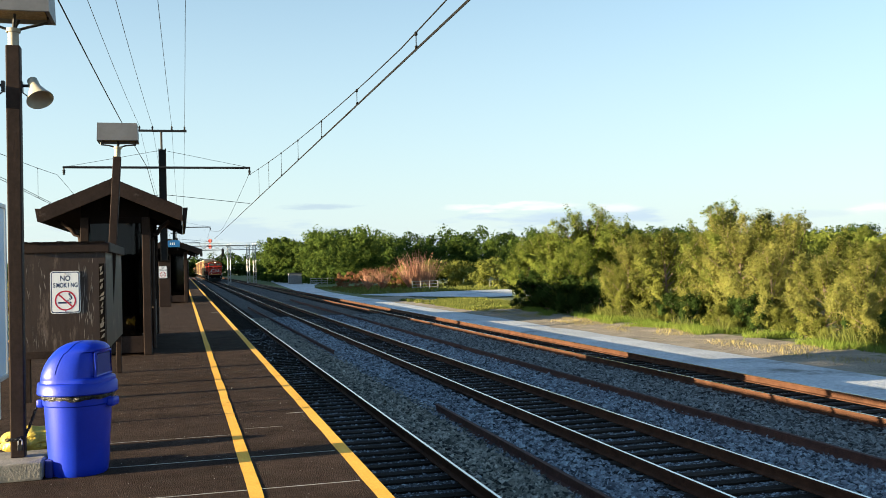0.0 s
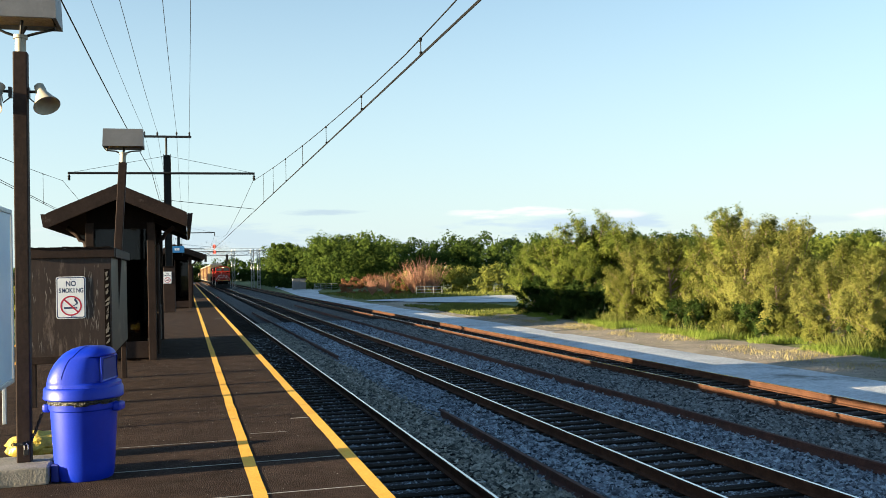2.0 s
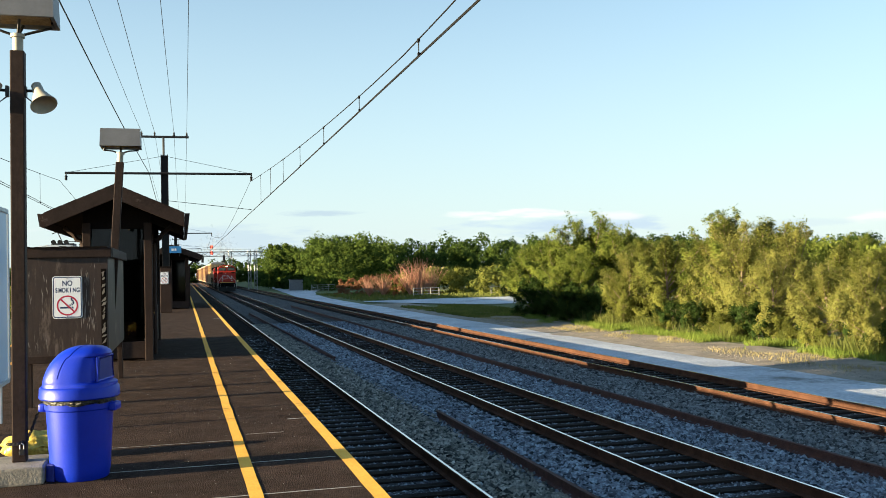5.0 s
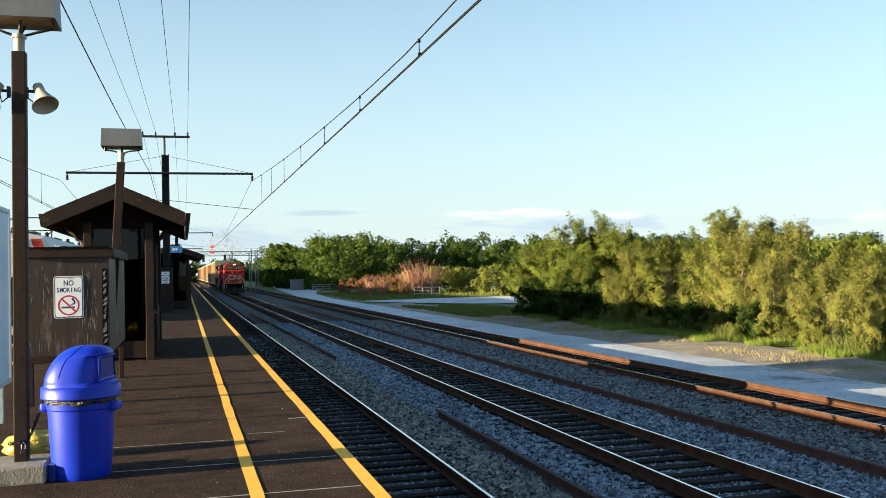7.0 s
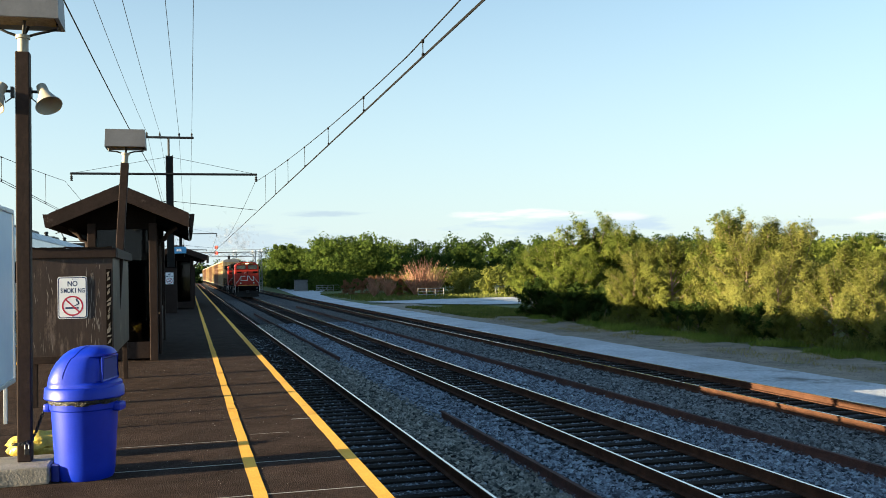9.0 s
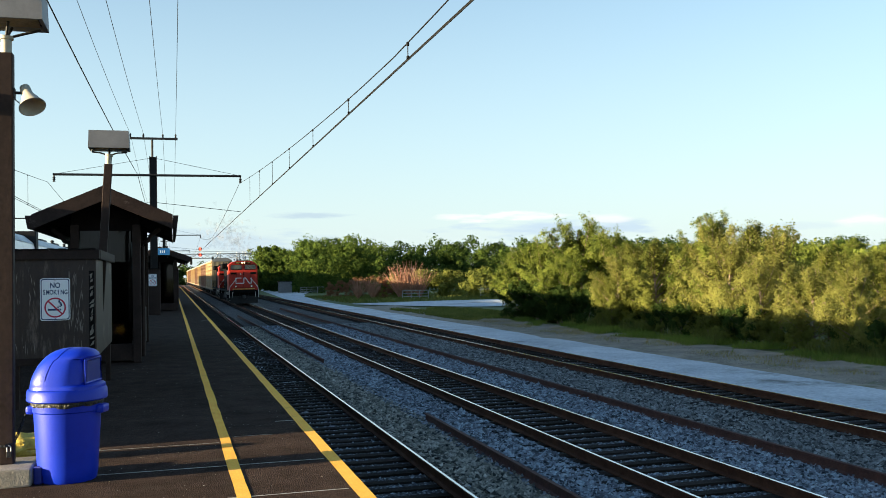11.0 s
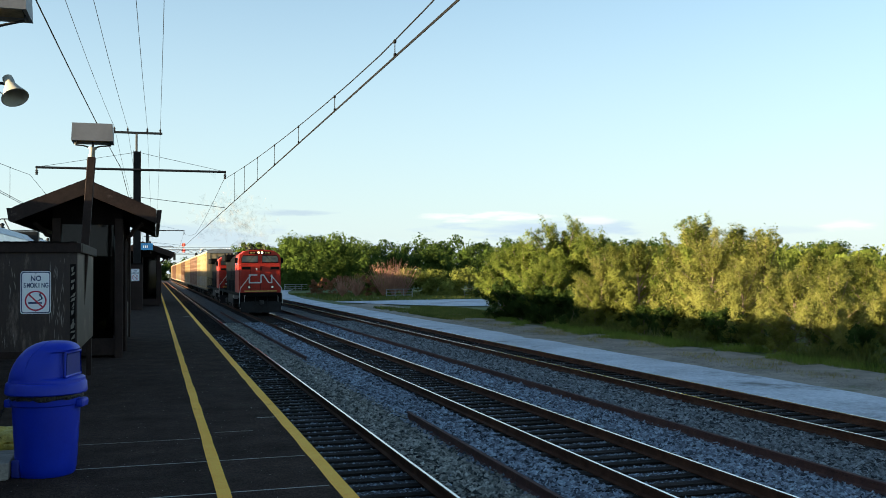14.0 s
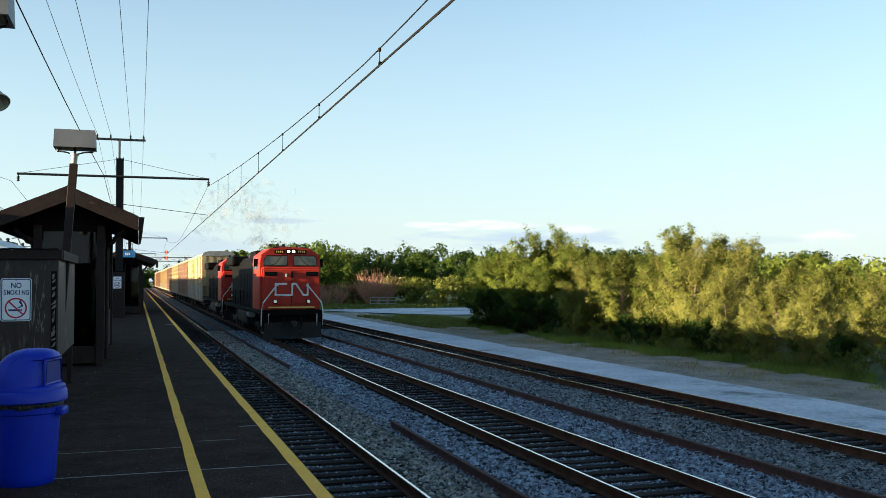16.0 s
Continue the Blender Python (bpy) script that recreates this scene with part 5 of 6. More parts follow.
def build_autorack(body_mat, panel_mat, label):
    """Enclosed car-carrying wagon, 27.4 m, front at y = 0."""
    L = 27.0
    ob = thing("autorack_wagon", label, "freight wagon", group="freight train")
    bm = bmesh.new()
    prism(bm, [(-1.53, 5.35), (-1.40, 5.62), (-0.9, 5.78), (0.9, 5.78), (1.40, 5.62), (1.53, 5.35), (1.40, 5.33), (-1.40, 5.33)], "y", 0.2, L - 0.2)
    part("roof", bm, M["rack_grey"], ob, "pale galvanised roof")
    bm = bmesh.new()
    for k in range(22):
        prism(bm, [(-1.41, 5.63), (-0.9, 5.80), (0.9, 5.80), (1.41, 5.63), (0.9, 5.76), (-0.9, 5.76)], "y", 0.6 + k * 1.22, 0.68 + k * 1.22)
    part("roof_rib", bm, M["rack_grey"], ob)
    bm = bmesh.new()
    box(bm, (0, L / 2, 1.05), (2.7, L - 0.8, 0.32), None, 0.02)
    part("underframe", bm, M["steel"], ob)
    for s in (-1, 1):
        bm = bmesh.new()
        box(bm, (s * 1.45, L / 2, 3.25), (0.03, L - 0.8, 4.2))
        part("screen_wall", bm, body_mat, ob)
        n = 11
        for k in range(n):
            y = 0.5 + (L - 1.0) * (k + 0.5) / n
            for z, h in ((1.95, 1.35), (3.32, 1.25), (4.62, 1.25)):
                bm = bmesh.new()
                w = (L - 1.0) / n - 0.16
                st = 9 if z < 2.5 else 2
                pts = [(z - h / 2 + h * q / (st * 2), s * (1.485 + ((0.025 if st == 9 else 0.008) if q % 2 else -0.015))) for q in range(st * 2 + 1)]
                lo = [bm.verts.new((x, y - w / 2, zz)) for zz, x in pts]
                hi = [bm.verts.new((x, y + w / 2, zz)) for zz, x in pts]
                for a in range(len(pts) - 1):
                    bm.faces.new((lo[a], lo[a + 1], hi[a + 1], hi[a]))
                part("side_panel", bm, panel_mat if z < 2.5 else body_mat, ob)
        for k in range(n + 1):
            y = 0.5 + (L - 1.0) * k / n
            bm = bmesh.new()
            box(bm, (s * 1.5, y, 3.28), (0.09, 0.13, 4.25))
            part("side_post", bm, body_mat, ob)
        for z in (1.2, 5.36):
            bm = bmesh.new()
            box(bm, (s * 1.5, L / 2, z), (0.1, L - 0.7, 0.16))
            part("side_sill", bm, body_mat, ob)
    for y in (0.3, L - 0.3):
        for k in range(-4, 5):
            bm = bmesh.new()
            box(bm, (k * 0.33, y + (0.04 if k % 2 else -0.02), 3.25), (0.35, 0.06, 4.15))
            part("end_door_leaf", bm, body_mat, ob)
        bm = bmesh.new()
        box(bm, (0, y, 0.9), (0.25, 0.9, 0.25))
        part("coupler", bm, M["steel"], ob)
    bogie(ob, 3.2, 2, 1.75, 0.42)
    bogie(ob, L - 3.2, 2, 1.75, 0.42)
    return ob


def build_smoke(label, radii, count, mat, seed, flake=0.13):
    """A drifting puff of exhaust: many thin flakes, denser in the middle."""
    rng = np.random.default_rng(seed)
    p = rng.normal(size=(count, 3)) * np.array(radii) * 0.5
    p += np.array([[noise.noise(Vector(q * 0.9)), 0, noise.noise(Vector(q * 0.9 + 7))] for q in p]) * 0.5 * min(radii)
    a, b = rng.normal(size=(count, 3)), rng.normal(size=(count, 3))
    a /= np.linalg.norm(a, axis=1, keepdims=True)
    b /= np.linalg.norm(b, axis=1, keepdims=True)
    v = np.stack([p - a * flake, p + a * flake, p + b * flake * 1.4], 1) - b[:, None, :] * flake * 0.45
    ob = new("smoke_puff", loose_tris("smoke_puff", v, mat))
    return tagged(ob, label, "smoke", "exhaust smoke", "stuff")


def build_emu(lead):
    """Bi-level electric multiple unit car, 25.9 m, front at y = 0."""
    L = 25.7
    ob = thing("electric_railcar", "stainless bi-level electric railcar with a red-striped white front" if lead else "stainless bi-level electric railcar with a pale roof", "railcar", group="commuter train")
    bm = bmesh.new()
    prof = [(-1.5, 1.0), (1.5, 1.0), (1.55, 1.6), (1.53, 4.1), (1.42, 4.55), (1.1, 4.85), (0.5, 4.97), (-0.5, 4.97), (-1.1, 4.85), (-1.42, 4.55), (-1.53, 4.1), (-1.55, 1.6)]
    prism(bm, prof, "y", 0.25, L - 0.1)
    part("body_shell", bm, M["emu"], ob)
    bm = bmesh.new()
    prism(bm, [(-1.44, 4.56), (-1.11, 4.87), (-0.5, 4.995), (0.5, 4.995), (1.11, 4.87), (1.44, 4.56), (1.0, 4.7), (-1.0, 4.7)], "y", 0.3, L - 0.15)
    part("roof_skin", bm, M["emu_roof"], ob, "pale roof")
    for s in (-1, 1):
        for k in range(12):
            for z in (1.95, 3.4):
                if k in (5, 6):
                    continue
                bm = bmesh.new()
                box(bm, (s * 1.545, 2.4 + k * 1.9, z), (0.03, 1.5, 0.62), None, 0.01)
                part("window", bm, M["glass"], ob)
        bm = bmesh.new()
        for z in (1.25, 1.4, 2.55, 2.7, 2.85):
            box(bm, (s * 1.55, L / 2, z), (0.03, L - 0.6, 0.05))
        part("fluting", bm, M["emu"], ob)
        bm = bmesh.new()
        box(bm, (s * 1.55, L / 2 + 0.4, 2.2), (0.02, 2.2, 2.1))
        part("door", bm, M["emu"], ob)
    if lead:
        bm = bmesh.new()
        prism(bm, [(-1.5, 1.0), (1.5, 1.0), (1.5, 4.1), (1.05, 4.8), (-1.05, 4.8), (-1.5, 4.1)], "y", 0.0, 0.26)
        part("front_face", bm, M["loco_white"], ob, "white front")
        for k, (xa, xb) in enumerate(((-1.48, -1.0), (-0.5, -0.28), (0.28, 0.5), (1.0, 1.48))):
            bm = bmesh.new()
            prism(bm, [(xa, 3.3), (xb, 3.3), (xb * 0.7, 4.75), (xa * 0.7, 4.75)], "y", -0.012, 0.01)
            part("stripe", bm, M["emu_orange"], ob, "red stripe")
        bm = bmesh.new()
        box(bm, (-0.85, -0.01, 2.9), (0.9, 0.03, 0.7), None, 0.02)
        box(bm, (0.85, -0.01, 2.9), (0.9, 0.03, 0.7), None, 0.02)
        box(bm, (0, -0.01, 2.3), (0.6, 0.03, 1.9), None, 0.02)
        part("front_window", bm, M["glass"], ob)
        for x in (-0.22, 0.22):
            bm = bmesh.new()
            tube(bm, [(x, -0.06, 4.66), (x, 0.02, 4.66)], 0.11, 16)
            part("headlight", bm, M["train_light"], ob, "lit headlight")
        bm = bmesh.new()
        for x in (-0.2, 0.1, 0.4):
            tube(bm, [(x, 0.35, 5.15), (x, 0.9, 5.12)], 0.12, 12, 0.05)
        box(bm, (0.1, 0.7, 5.03), (0.8, 0.4, 0.12))
        part("air_horn", bm, M["black"], ob, smooth=True)
    # Added between cars at nearly full section so no sun slips through the gap.
    bm = bmesh.new()
    box(bm, (0, L + 0.08, 3.0), (3.0, 0.62, 4.1), None, 0.04)
    part("sun_stop_bellows", bm, M["black"], ob, "dark full-section bellows added to stop sun between cars")
    # roof equipment and pantograph
    for y, ln in ((3.0, 1.6), (9.5, 2.4), (14.5, 2.4), (20.5, 1.8)):
        bm = bmesh.new()
        box(bm, (0, y, 5.06), (1.1, ln * 0.8, 0.2), None, 0.04)
        part("roof_unit", bm, M["steel"], ob, "dark roof equipment box")
        for x in (-0.7, 0.7):
            bm = bmesh.new()
            lathe(bm, [(0.04, 4.9), (0.09, 5.02), (0.05, 5.08), (0.09, 5.14), (0.04, 5.2)], 8, (x, y + ln * 0.7, 0))
            part("roof_insulator", bm, M["black"], ob)
    bm = bmesh.new()
    for s in (-1, 1):
        tube(bm, [(s * 0.45, 5.6, 5.0), (s * 0.55, 6.9, 5.42), (s * 0.6, 5.5, 5.9)], 0.03, 6)
        tube(bm, [(s * 0.45, 7.4, 5.0), (s * 0.55, 6.9, 5.42)], 0.025, 6)
    tube(bm, [(-0.6, 6.9, 5.42), (0.6, 6.9, 5.42)], 0.025, 6)
    tube(bm, [(-0.9, 5.5, 5.85), (-0.7, 5.5, 5.93), (0.7, 5.5, 5.93), (0.9, 5.5, 5.85)], 0.03, 6)
    box(bm, (0, 6.4, 5.02), (1.2, 2.4, 0.08))
    part("pantograph", bm, M["steel"], ob)
    for o in ob.children:
        for v in o.data.vertices:
            if v.co.z > 1.0:
                v.co.z = 1.0 + (v.co.z - 1.0) * 0.92
    bogie(ob, 4.0, 2, 2.4, 0.45)
    bogie(ob, L - 4.0, 2, 2.4, 0.45)
    return ob


# ---------------------------------------------------------------- plants
def leaf_tris(rng, pts, outward, size):
    """One small leaf at each point, facing roughly outward and up."""
    n = len(pts)
    nor = outward + 0.38 * rng.normal(size=(n, 3)) + np.array([0, 0, 0.25])
    nor /= np.linalg.norm(nor, axis=1, keepdims=True)
    a = np.cross(nor, rng.normal(size=(n, 3)))
    a /= np.linalg.norm(a, axis=1, keepdims=True)
    b = np.cross(nor, a)
    s = size * (0.6 + 0.9 * rng.random((n, 1)))
    return np.stack([pts - a * s * 0.9, pts + a * s * 0.9 + b * s * 0.25, pts + b * s * 1.1], 1)


def loose_tris(name, v, mat):
    return tris_mesh(name, v.reshape(-1, 3), np.arange(len(v) * 3).reshape(-1, 3), mat)


def leaf_clumps(rng, centres, radii, per, size, flat=0.85):
    """Leaves on the shells of uneven clumps round the given centres."""
    pts, out = [], []
    for c, r in zip(centres, radii):
        n = int(per * (0.7 + 0.6 * rng.random()))
        d = rng.normal(size=(n, 3))
        d /= np.linalg.norm(d, axis=1, keepdims=True)
        pts.append(c + d * (r * (0.55 + 0.55 * rng.random((n, 1)))) * np.array([1, 1, flat]))
        out.append(d)
    return leaf_tris(rng, np.concatenate(pts), np.concatenate(out), size)


def make_tree(name, label, category, height, width, seed, mat, limbs=18, twigs=15, per=90, size=0.075, low=0.1, group="", spread=1.0):
    """Trunk, limbs that curve upwards, twigs on the limbs and leaf sprays along the twigs."""
    rng = np.random.default_rng(seed)
    ob = thing(name, label, category, group=group)
    bm = bmesh.new()
    r0 = 0.02 * height
    lean = rng.uniform(-0.04, 0.04, 2) * height
    axis = lambda k: np.array([lean[0] * k * k, lean[1] * k * k, k * height * 0.86])
    tube(bm, [Vector(axis(k)) - Vector((0, 0, 0.2 if k == 0 else 0)) for k in (0, 0.25, 0.5, 0.75, 1.0)], r0, 7, r0 * 0.25)
    pts, out = [], []
    for i in range(limbs):
        k = low + (0.95 - low) * (i + rng.random()) / limbs
        s0 = axis(k * 0.8)
        a = i * 2.4 + rng.uniform(-0.5, 0.5)
        # the crown is widest at two fifths of its height and uneven round its axis
        reach = 0.5 * width * (0.45 + 0.75 * math.sin(math.pi * min(1, 0.22 + 0.72 * k))) * rng.uniform(0.6, 1.12)
        top = min(height, s0[2] + reach * rng.uniform(0.45, 1.0) * (0.5 + 0.9 * k) + 0.04 * height)
        if i >= limbs - 5:
            reach, top = width * rng.uniform(0.06, 0.27), height * rng.uniform(0.88, 1.0)
        e0 = np.array([s0[0] + reach * math.cos(a), s0[1] + reach * math.sin(a), top])
        mid = s0 * 0.5 + e0 * 0.5 + np.array([0, 0, -0.10 * reach]) + rng.normal(size=3) * 0.06 * reach
        curve = lambda f: s0 * (1 - f) ** 2 + mid * 2 * f * (1 - f) + e0 * f * f
        tube(bm, [curve(f) for f in (0, 0.35, 0.7, 1)], r0 * 0.42, 5, r0 * 0.08, cap=False)
        for j in range(twigs):
            f = 0.22 + 0.78 * (j + rng.random()) / twigs
            p0 = curve(f)
            tan = curve(min(1, f + 0.05)) - curve(f - 0.05)
            tan /= np.linalg.norm(tan)
            d = tan * 0.7 + rng.normal(size=3) * 0.62 * spread + np.array([0, 0, 0.22])
            d /= np.linalg.norm(d)
            ln = width * rng.uniform(0.07, 0.17)
            tip = p0 + d * ln
            if tip[2] < 0.05 * height:
                continue
            if j % 2 == 0:
                tube(bm, [p0, tip], r0 * 0.1, 3, r0 * 0.04, cap=False)
            n = int(per * rng.uniform(0.6, 1.4))
            u = rng.random((n, 1)) ** 0.8 * 1.08
            off = rng.normal(size=(n, 3)) * (ln * (0.30 - 0.14 * u))
            pts.append(p0 + d * ln * u + off - np.array([0, 0, 0.12]) * ln * u * u)
            o = off / (np.linalg.norm(off, axis=1, keepdims=True) + 1e-6) * 0.42 + (e0 - axis(0.4)) / (np.linalg.norm(e0 - axis(0.4)) + 1e-6) * 0.8
            out.append(o)
    crown = new("crown", loose_tris("crown", leaf_tris(rng, np.concatenate(pts), np.concatenate(out), size), mat))
    crown.parent = ob
    part("trunk", bm, M["bark"], ob, smooth=True)
    return ob


def plant(ob, x, y, turn, scale=1.0, z=LOW):
    c = copy_thing(ob, pose(x, y, z, 0, 0, turn))
    c.scale = (scale, scale, scale)
    return c


def build_trees():
    rng = random.Random(11)
    big = "trees along the gravel road"
    kinds = [make_tree("tree", "leafy green tree lit warm by the low sun", "tree", 7.0, 5.4, 1, M["leaf_b"], 22, 16, 105, 0.075, 0.1, big),
             make_tree("tree", "olive-green leafy tree behind the dirt verge", "tree", 6.0, 4.8, 2, M["leaf_a"], 20, 16, 105, 0.065, 0.06, big),
             make_tree("tree", "airy yellowish-green tree with thin pale branches", "tree", 5.6, 4.6, 3, M["leaf_d"], 20, 16, 85, 0.06, 0.05, big, 1.15),
             make_tree("bush", "dense low green bush at the road edge", "bush", 2.3, 3.4, 4, M["leaf_a"], 10, 10, 60, 0.075, 0.04, "roadside bushes"),
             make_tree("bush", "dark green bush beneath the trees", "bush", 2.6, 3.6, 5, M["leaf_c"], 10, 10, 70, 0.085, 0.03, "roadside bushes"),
             make_tree("tree", "tall dark-topped tree above the roadside stand", "tree", 7.0, 3.6, 6, M["leaf_b"], 22, 15, 95, 0.065, 0.2, big)]
    # the stand beside the road: kind, x, y, turn, scale
    for kind, x, y, turn, s in ((0, 17.6, 66, 30, 0.72), (0, 18.2, 63, 55, 0.80), (0, 20.3, 61, 108, 1.0), (0, 21.2, 58, 14, 0.88), (0, 17.2, 57.5, 205, 0.62), (2, 18.6, 52, 175, 0.75), (1, 20.2, 53, 60, 0.84),
                                (1, 19.0, 48, 295, 0.83), (0, 25.9, 58, 141, 0.76), (0, 24.8, 52, 194, 0.8), (2, 20.6, 44, 355, 1.0), (5, 20.9, 45.4, 100, 0.955), (1, 22.0, 43, 275, 0.95), (2, 19.2, 41, 195, 0.86),
                                (2, 21.4, 40, 80, 0.9), (2, 18.3, 37.2, 55, 0.66), (1, 22.6, 38, 290, 0.70), (2, 17.9, 33, 154, 0.58), (0, 64.0, 88, 280, 0.92), (0, 67.5, 91, 214, 0.9), (2, 17.4, 30, 74, 0.58),
                                (1, 20.5, 34, 15, 0.62), (1, 24.0, 36, 75, 0.68), (2, 21.9, 32, 100, 0.64), (1, 18.0, 25, 33, 0.6), (2, 20.5, 25, 190, 0.66), (1, 17.2, 50, 20, 0.5)):
        plant(kinds[kind], x, y, turn, s)
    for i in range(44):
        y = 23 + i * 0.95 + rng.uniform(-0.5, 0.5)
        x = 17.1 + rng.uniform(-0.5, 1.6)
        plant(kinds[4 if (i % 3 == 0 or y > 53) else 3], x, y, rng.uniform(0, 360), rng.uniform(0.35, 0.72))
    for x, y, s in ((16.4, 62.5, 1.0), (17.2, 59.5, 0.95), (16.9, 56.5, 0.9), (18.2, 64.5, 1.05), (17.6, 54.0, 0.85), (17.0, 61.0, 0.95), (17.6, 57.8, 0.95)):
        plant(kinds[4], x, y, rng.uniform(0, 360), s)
    for o in kinds:
        o.location = (-60 - 8 * kinds.index(o), -80, LOW)


def build_far_woods():
    rng = np.random.default_rng(21)

    def wood(label, spots, h, w, mat, per, size, flat=0.85):
        cs, rs = [], []
        for x, y, s in spots:
            hh, ww = h * s, w * s
            for i in range(24):
                a, q = rng.random() * 6.28, rng.random() ** 0.6
                z = rng.uniform(0.05, 1.0)
                r = ww * 0.5 * q * math.sqrt(max(0.05, 1 - (max(0, z - 0.45) / 0.6) ** 2))
                cs.append(np.array([x + r * math.cos(a), y + r * math.sin(a), LOW + z * hh * 0.93]))
                rs.append(ww * rng.uniform(0.10, 0.19))
        ob = new("far_trees", loose_tris("far_trees", leaf_clumps(rng, cs, rs, per, size, flat), mat))
        tagged(ob, label, "woods", "", "stuff")

    r = random.Random(4)
    wood("dark green woods along the tracks in the distance", [(19 + r.uniform(-2, 12), 186 + 3.0 * i + r.uniform(-3, 3), r.uniform(0.85, 1.2)) for i in range(44)], 10.5, 9.0, M["leaf_e"], 75, 0.30)
    wood("sunlit woods behind the far field", [(26 + 2.4 * i + r.uniform(-2, 2), 205 + r.uniform(-14, 18) + 0.3 * i, r.uniform(0.8, 1.15)) for i in range(60)], 9.6, 9.5, M["leaf_e"], 70, 0.33)
    wood("tall dark woods on the horizon", [(30 + 3.0 * i + r.uniform(-3, 3), 262 + r.uniform(-14, 14), r.uniform(0.85, 1.15)) for i in range(64)], 12.2, 11.5, M["leaf_c"], 60, 0.42)
    wood("green trees behind the roadside trees", [(50 + r.uniform(0, 60), 70 + r.uniform(0, 90), r.uniform(0.7, 1.1)) for i in range(40)], 5.6, 7.5, M["leaf_b"], 60, 0.26)
    wood("olive shrubs at the field edge", [(x, 128 + r.uniform(-8, 8), r.uniform(0.7, 1.1)) for x in (29, 30.5, 31.5, 33, 24)], 4.0, 6.0, M["leaf_a"], 110, 0.2)
    wood("reddish shrubs at the field edge", [(x, 138 + r.uniform(-6, 6), s) for x, s in ((16.0, 0.6), (17.2, 0.65), (18.6, 0.75), (20, 0.8), (21.4, 0.8), (22.5, 0.75), (26.5, 0.8), (28, 0.75))], 4.0, 3.6, M["leaf_red"], 50, 0.11)
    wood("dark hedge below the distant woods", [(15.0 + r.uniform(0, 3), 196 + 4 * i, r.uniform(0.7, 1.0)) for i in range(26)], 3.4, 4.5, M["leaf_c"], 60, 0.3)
    wood("round-topped tree standing apart at the end of the woods", [(12.3, 214, 0.95), (14.6, 216, 1.0), (16.4, 213, 0.85)], 11.3, 4.6, M["leaf_e"], 90, 0.28)
    # Row begins out of view at y = -25, added to shade the gravel road.
    wood("trees on the far side of the railway, near ones unseen and added for shade", [(-20 - r.uniform(0, 10), -25 + 9 * i, r.uniform(0.4, 0.7)) for i in range(33)], 5.0, 6.0, M["leaf_a"], 70, 0.3)
    wood("hazy tree line beyond the end of the tracks", [(-110 + 5.5 * i + r.uniform(-3, 3), 430 + r.uniform(-20, 20), r.uniform(0.7, 1.2)) for i in range(30)], 9.0, 12.0, M["leaf_c"], 60, 0.6)
    for x, s in ((23.4, 0.95), (24.8, 1.1), (26.3, 0.9), (17.5, 0.6), (19.5, 0.65)):
        ob = thing("bare_shrub", "bare reddish shrub with many upright twigs", "shrub", pose(x, 129, LOW), "bare shrubs")
        bm = bmesh.new()
        for i in range(130):
            a, t = r.uniform(0, 6.28), r.uniform(0.1, 0.75)
            L = s * r.uniform(2.6, 5.2)
            d = Vector((math.cos(a) * t, math.sin(a) * t, 1)).normalized()
            tube(bm, [(0, 0, 0), d * L * 0.5, d * L + Vector((r.uniform(-0.3, 0.3), 0, 0))], 0.028, 3, 0.01, cap=False)
        tagged(part("brushwood", bm, M["twig"], ob), "", "", "", "stuff")


def build_grass():
    rng = np.random.default_rng(8)

    def blades(name, label, n, xf, y0, y1, h, w, mat, z=LOW + 0.04, gap=-0.22):
        y = y0 + (y1 - y0) * rng.random(n)
        x = xf(y, rng.random(n))
        hh = h * (0.4 + 0.9 * rng.random(n))
        keep = np.array([noise.noise(Vector((a * 0.5, b * 0.35, 1))) for a, b in zip(x, y)]) > gap
        x, y, hh = x[keep], y[keep], hh[keep]
        m = len(x)
        a = rng.random(m) * 6.28
        lean = rng.normal(size=(m, 2)) * 0.35
        p = np.stack([x, y, np.full(m, z)], 1)
        s = np.stack([np.cos(a) * w, np.sin(a) * w, np.zeros(m)], 1)
        tip = p + np.stack([lean[:, 0] * hh, lean[:, 1] * hh, hh], 1)
        tagged(new(name, quads_mesh(name, np.stack([p - s, p + s, tip + s * 0.15, tip - s * 0.15], 1), mat)), label, "grass", "", "stuff")

    blades("grass", "bright green weeds along the foot of the bushes", 46000, lambda y, u: 15.2 + 2.2 * u ** 0.8 - 0.9 * np.abs(np.sin(y * 0.31)) * (1 - u), 18, 66, 0.26, 0.014, M["grass"], gap=-0.04)
    blades("tall_weeds", "tall uneven weeds before the bushes", 9000, lambda y, u: 15.9 + 1.3 * u, 20, 60, 0.62, 0.018, M["grass_olive"], gap=0.12)
    blades("field_grass", "green grass beyond the side road", 14000, lambda y, u: 12.8 + 40 * u, 111, 150, 0.3, 0.07, M["grass_olive"])
    blades("dry_grass", "dry straw-coloured grass on the verge", 16000, lambda y, u: 12.6 + 3.6 * u ** 0.7, 20, 64, 0.13, 0.014, M["grass_dry"], gap=0.0)
    blades("field_grass", "grass patches beyond the gravel road", 16000, lambda y, u: 12.6 + 7 * u, 64, 88, 0.2, 0.04, M["grass_olive"])


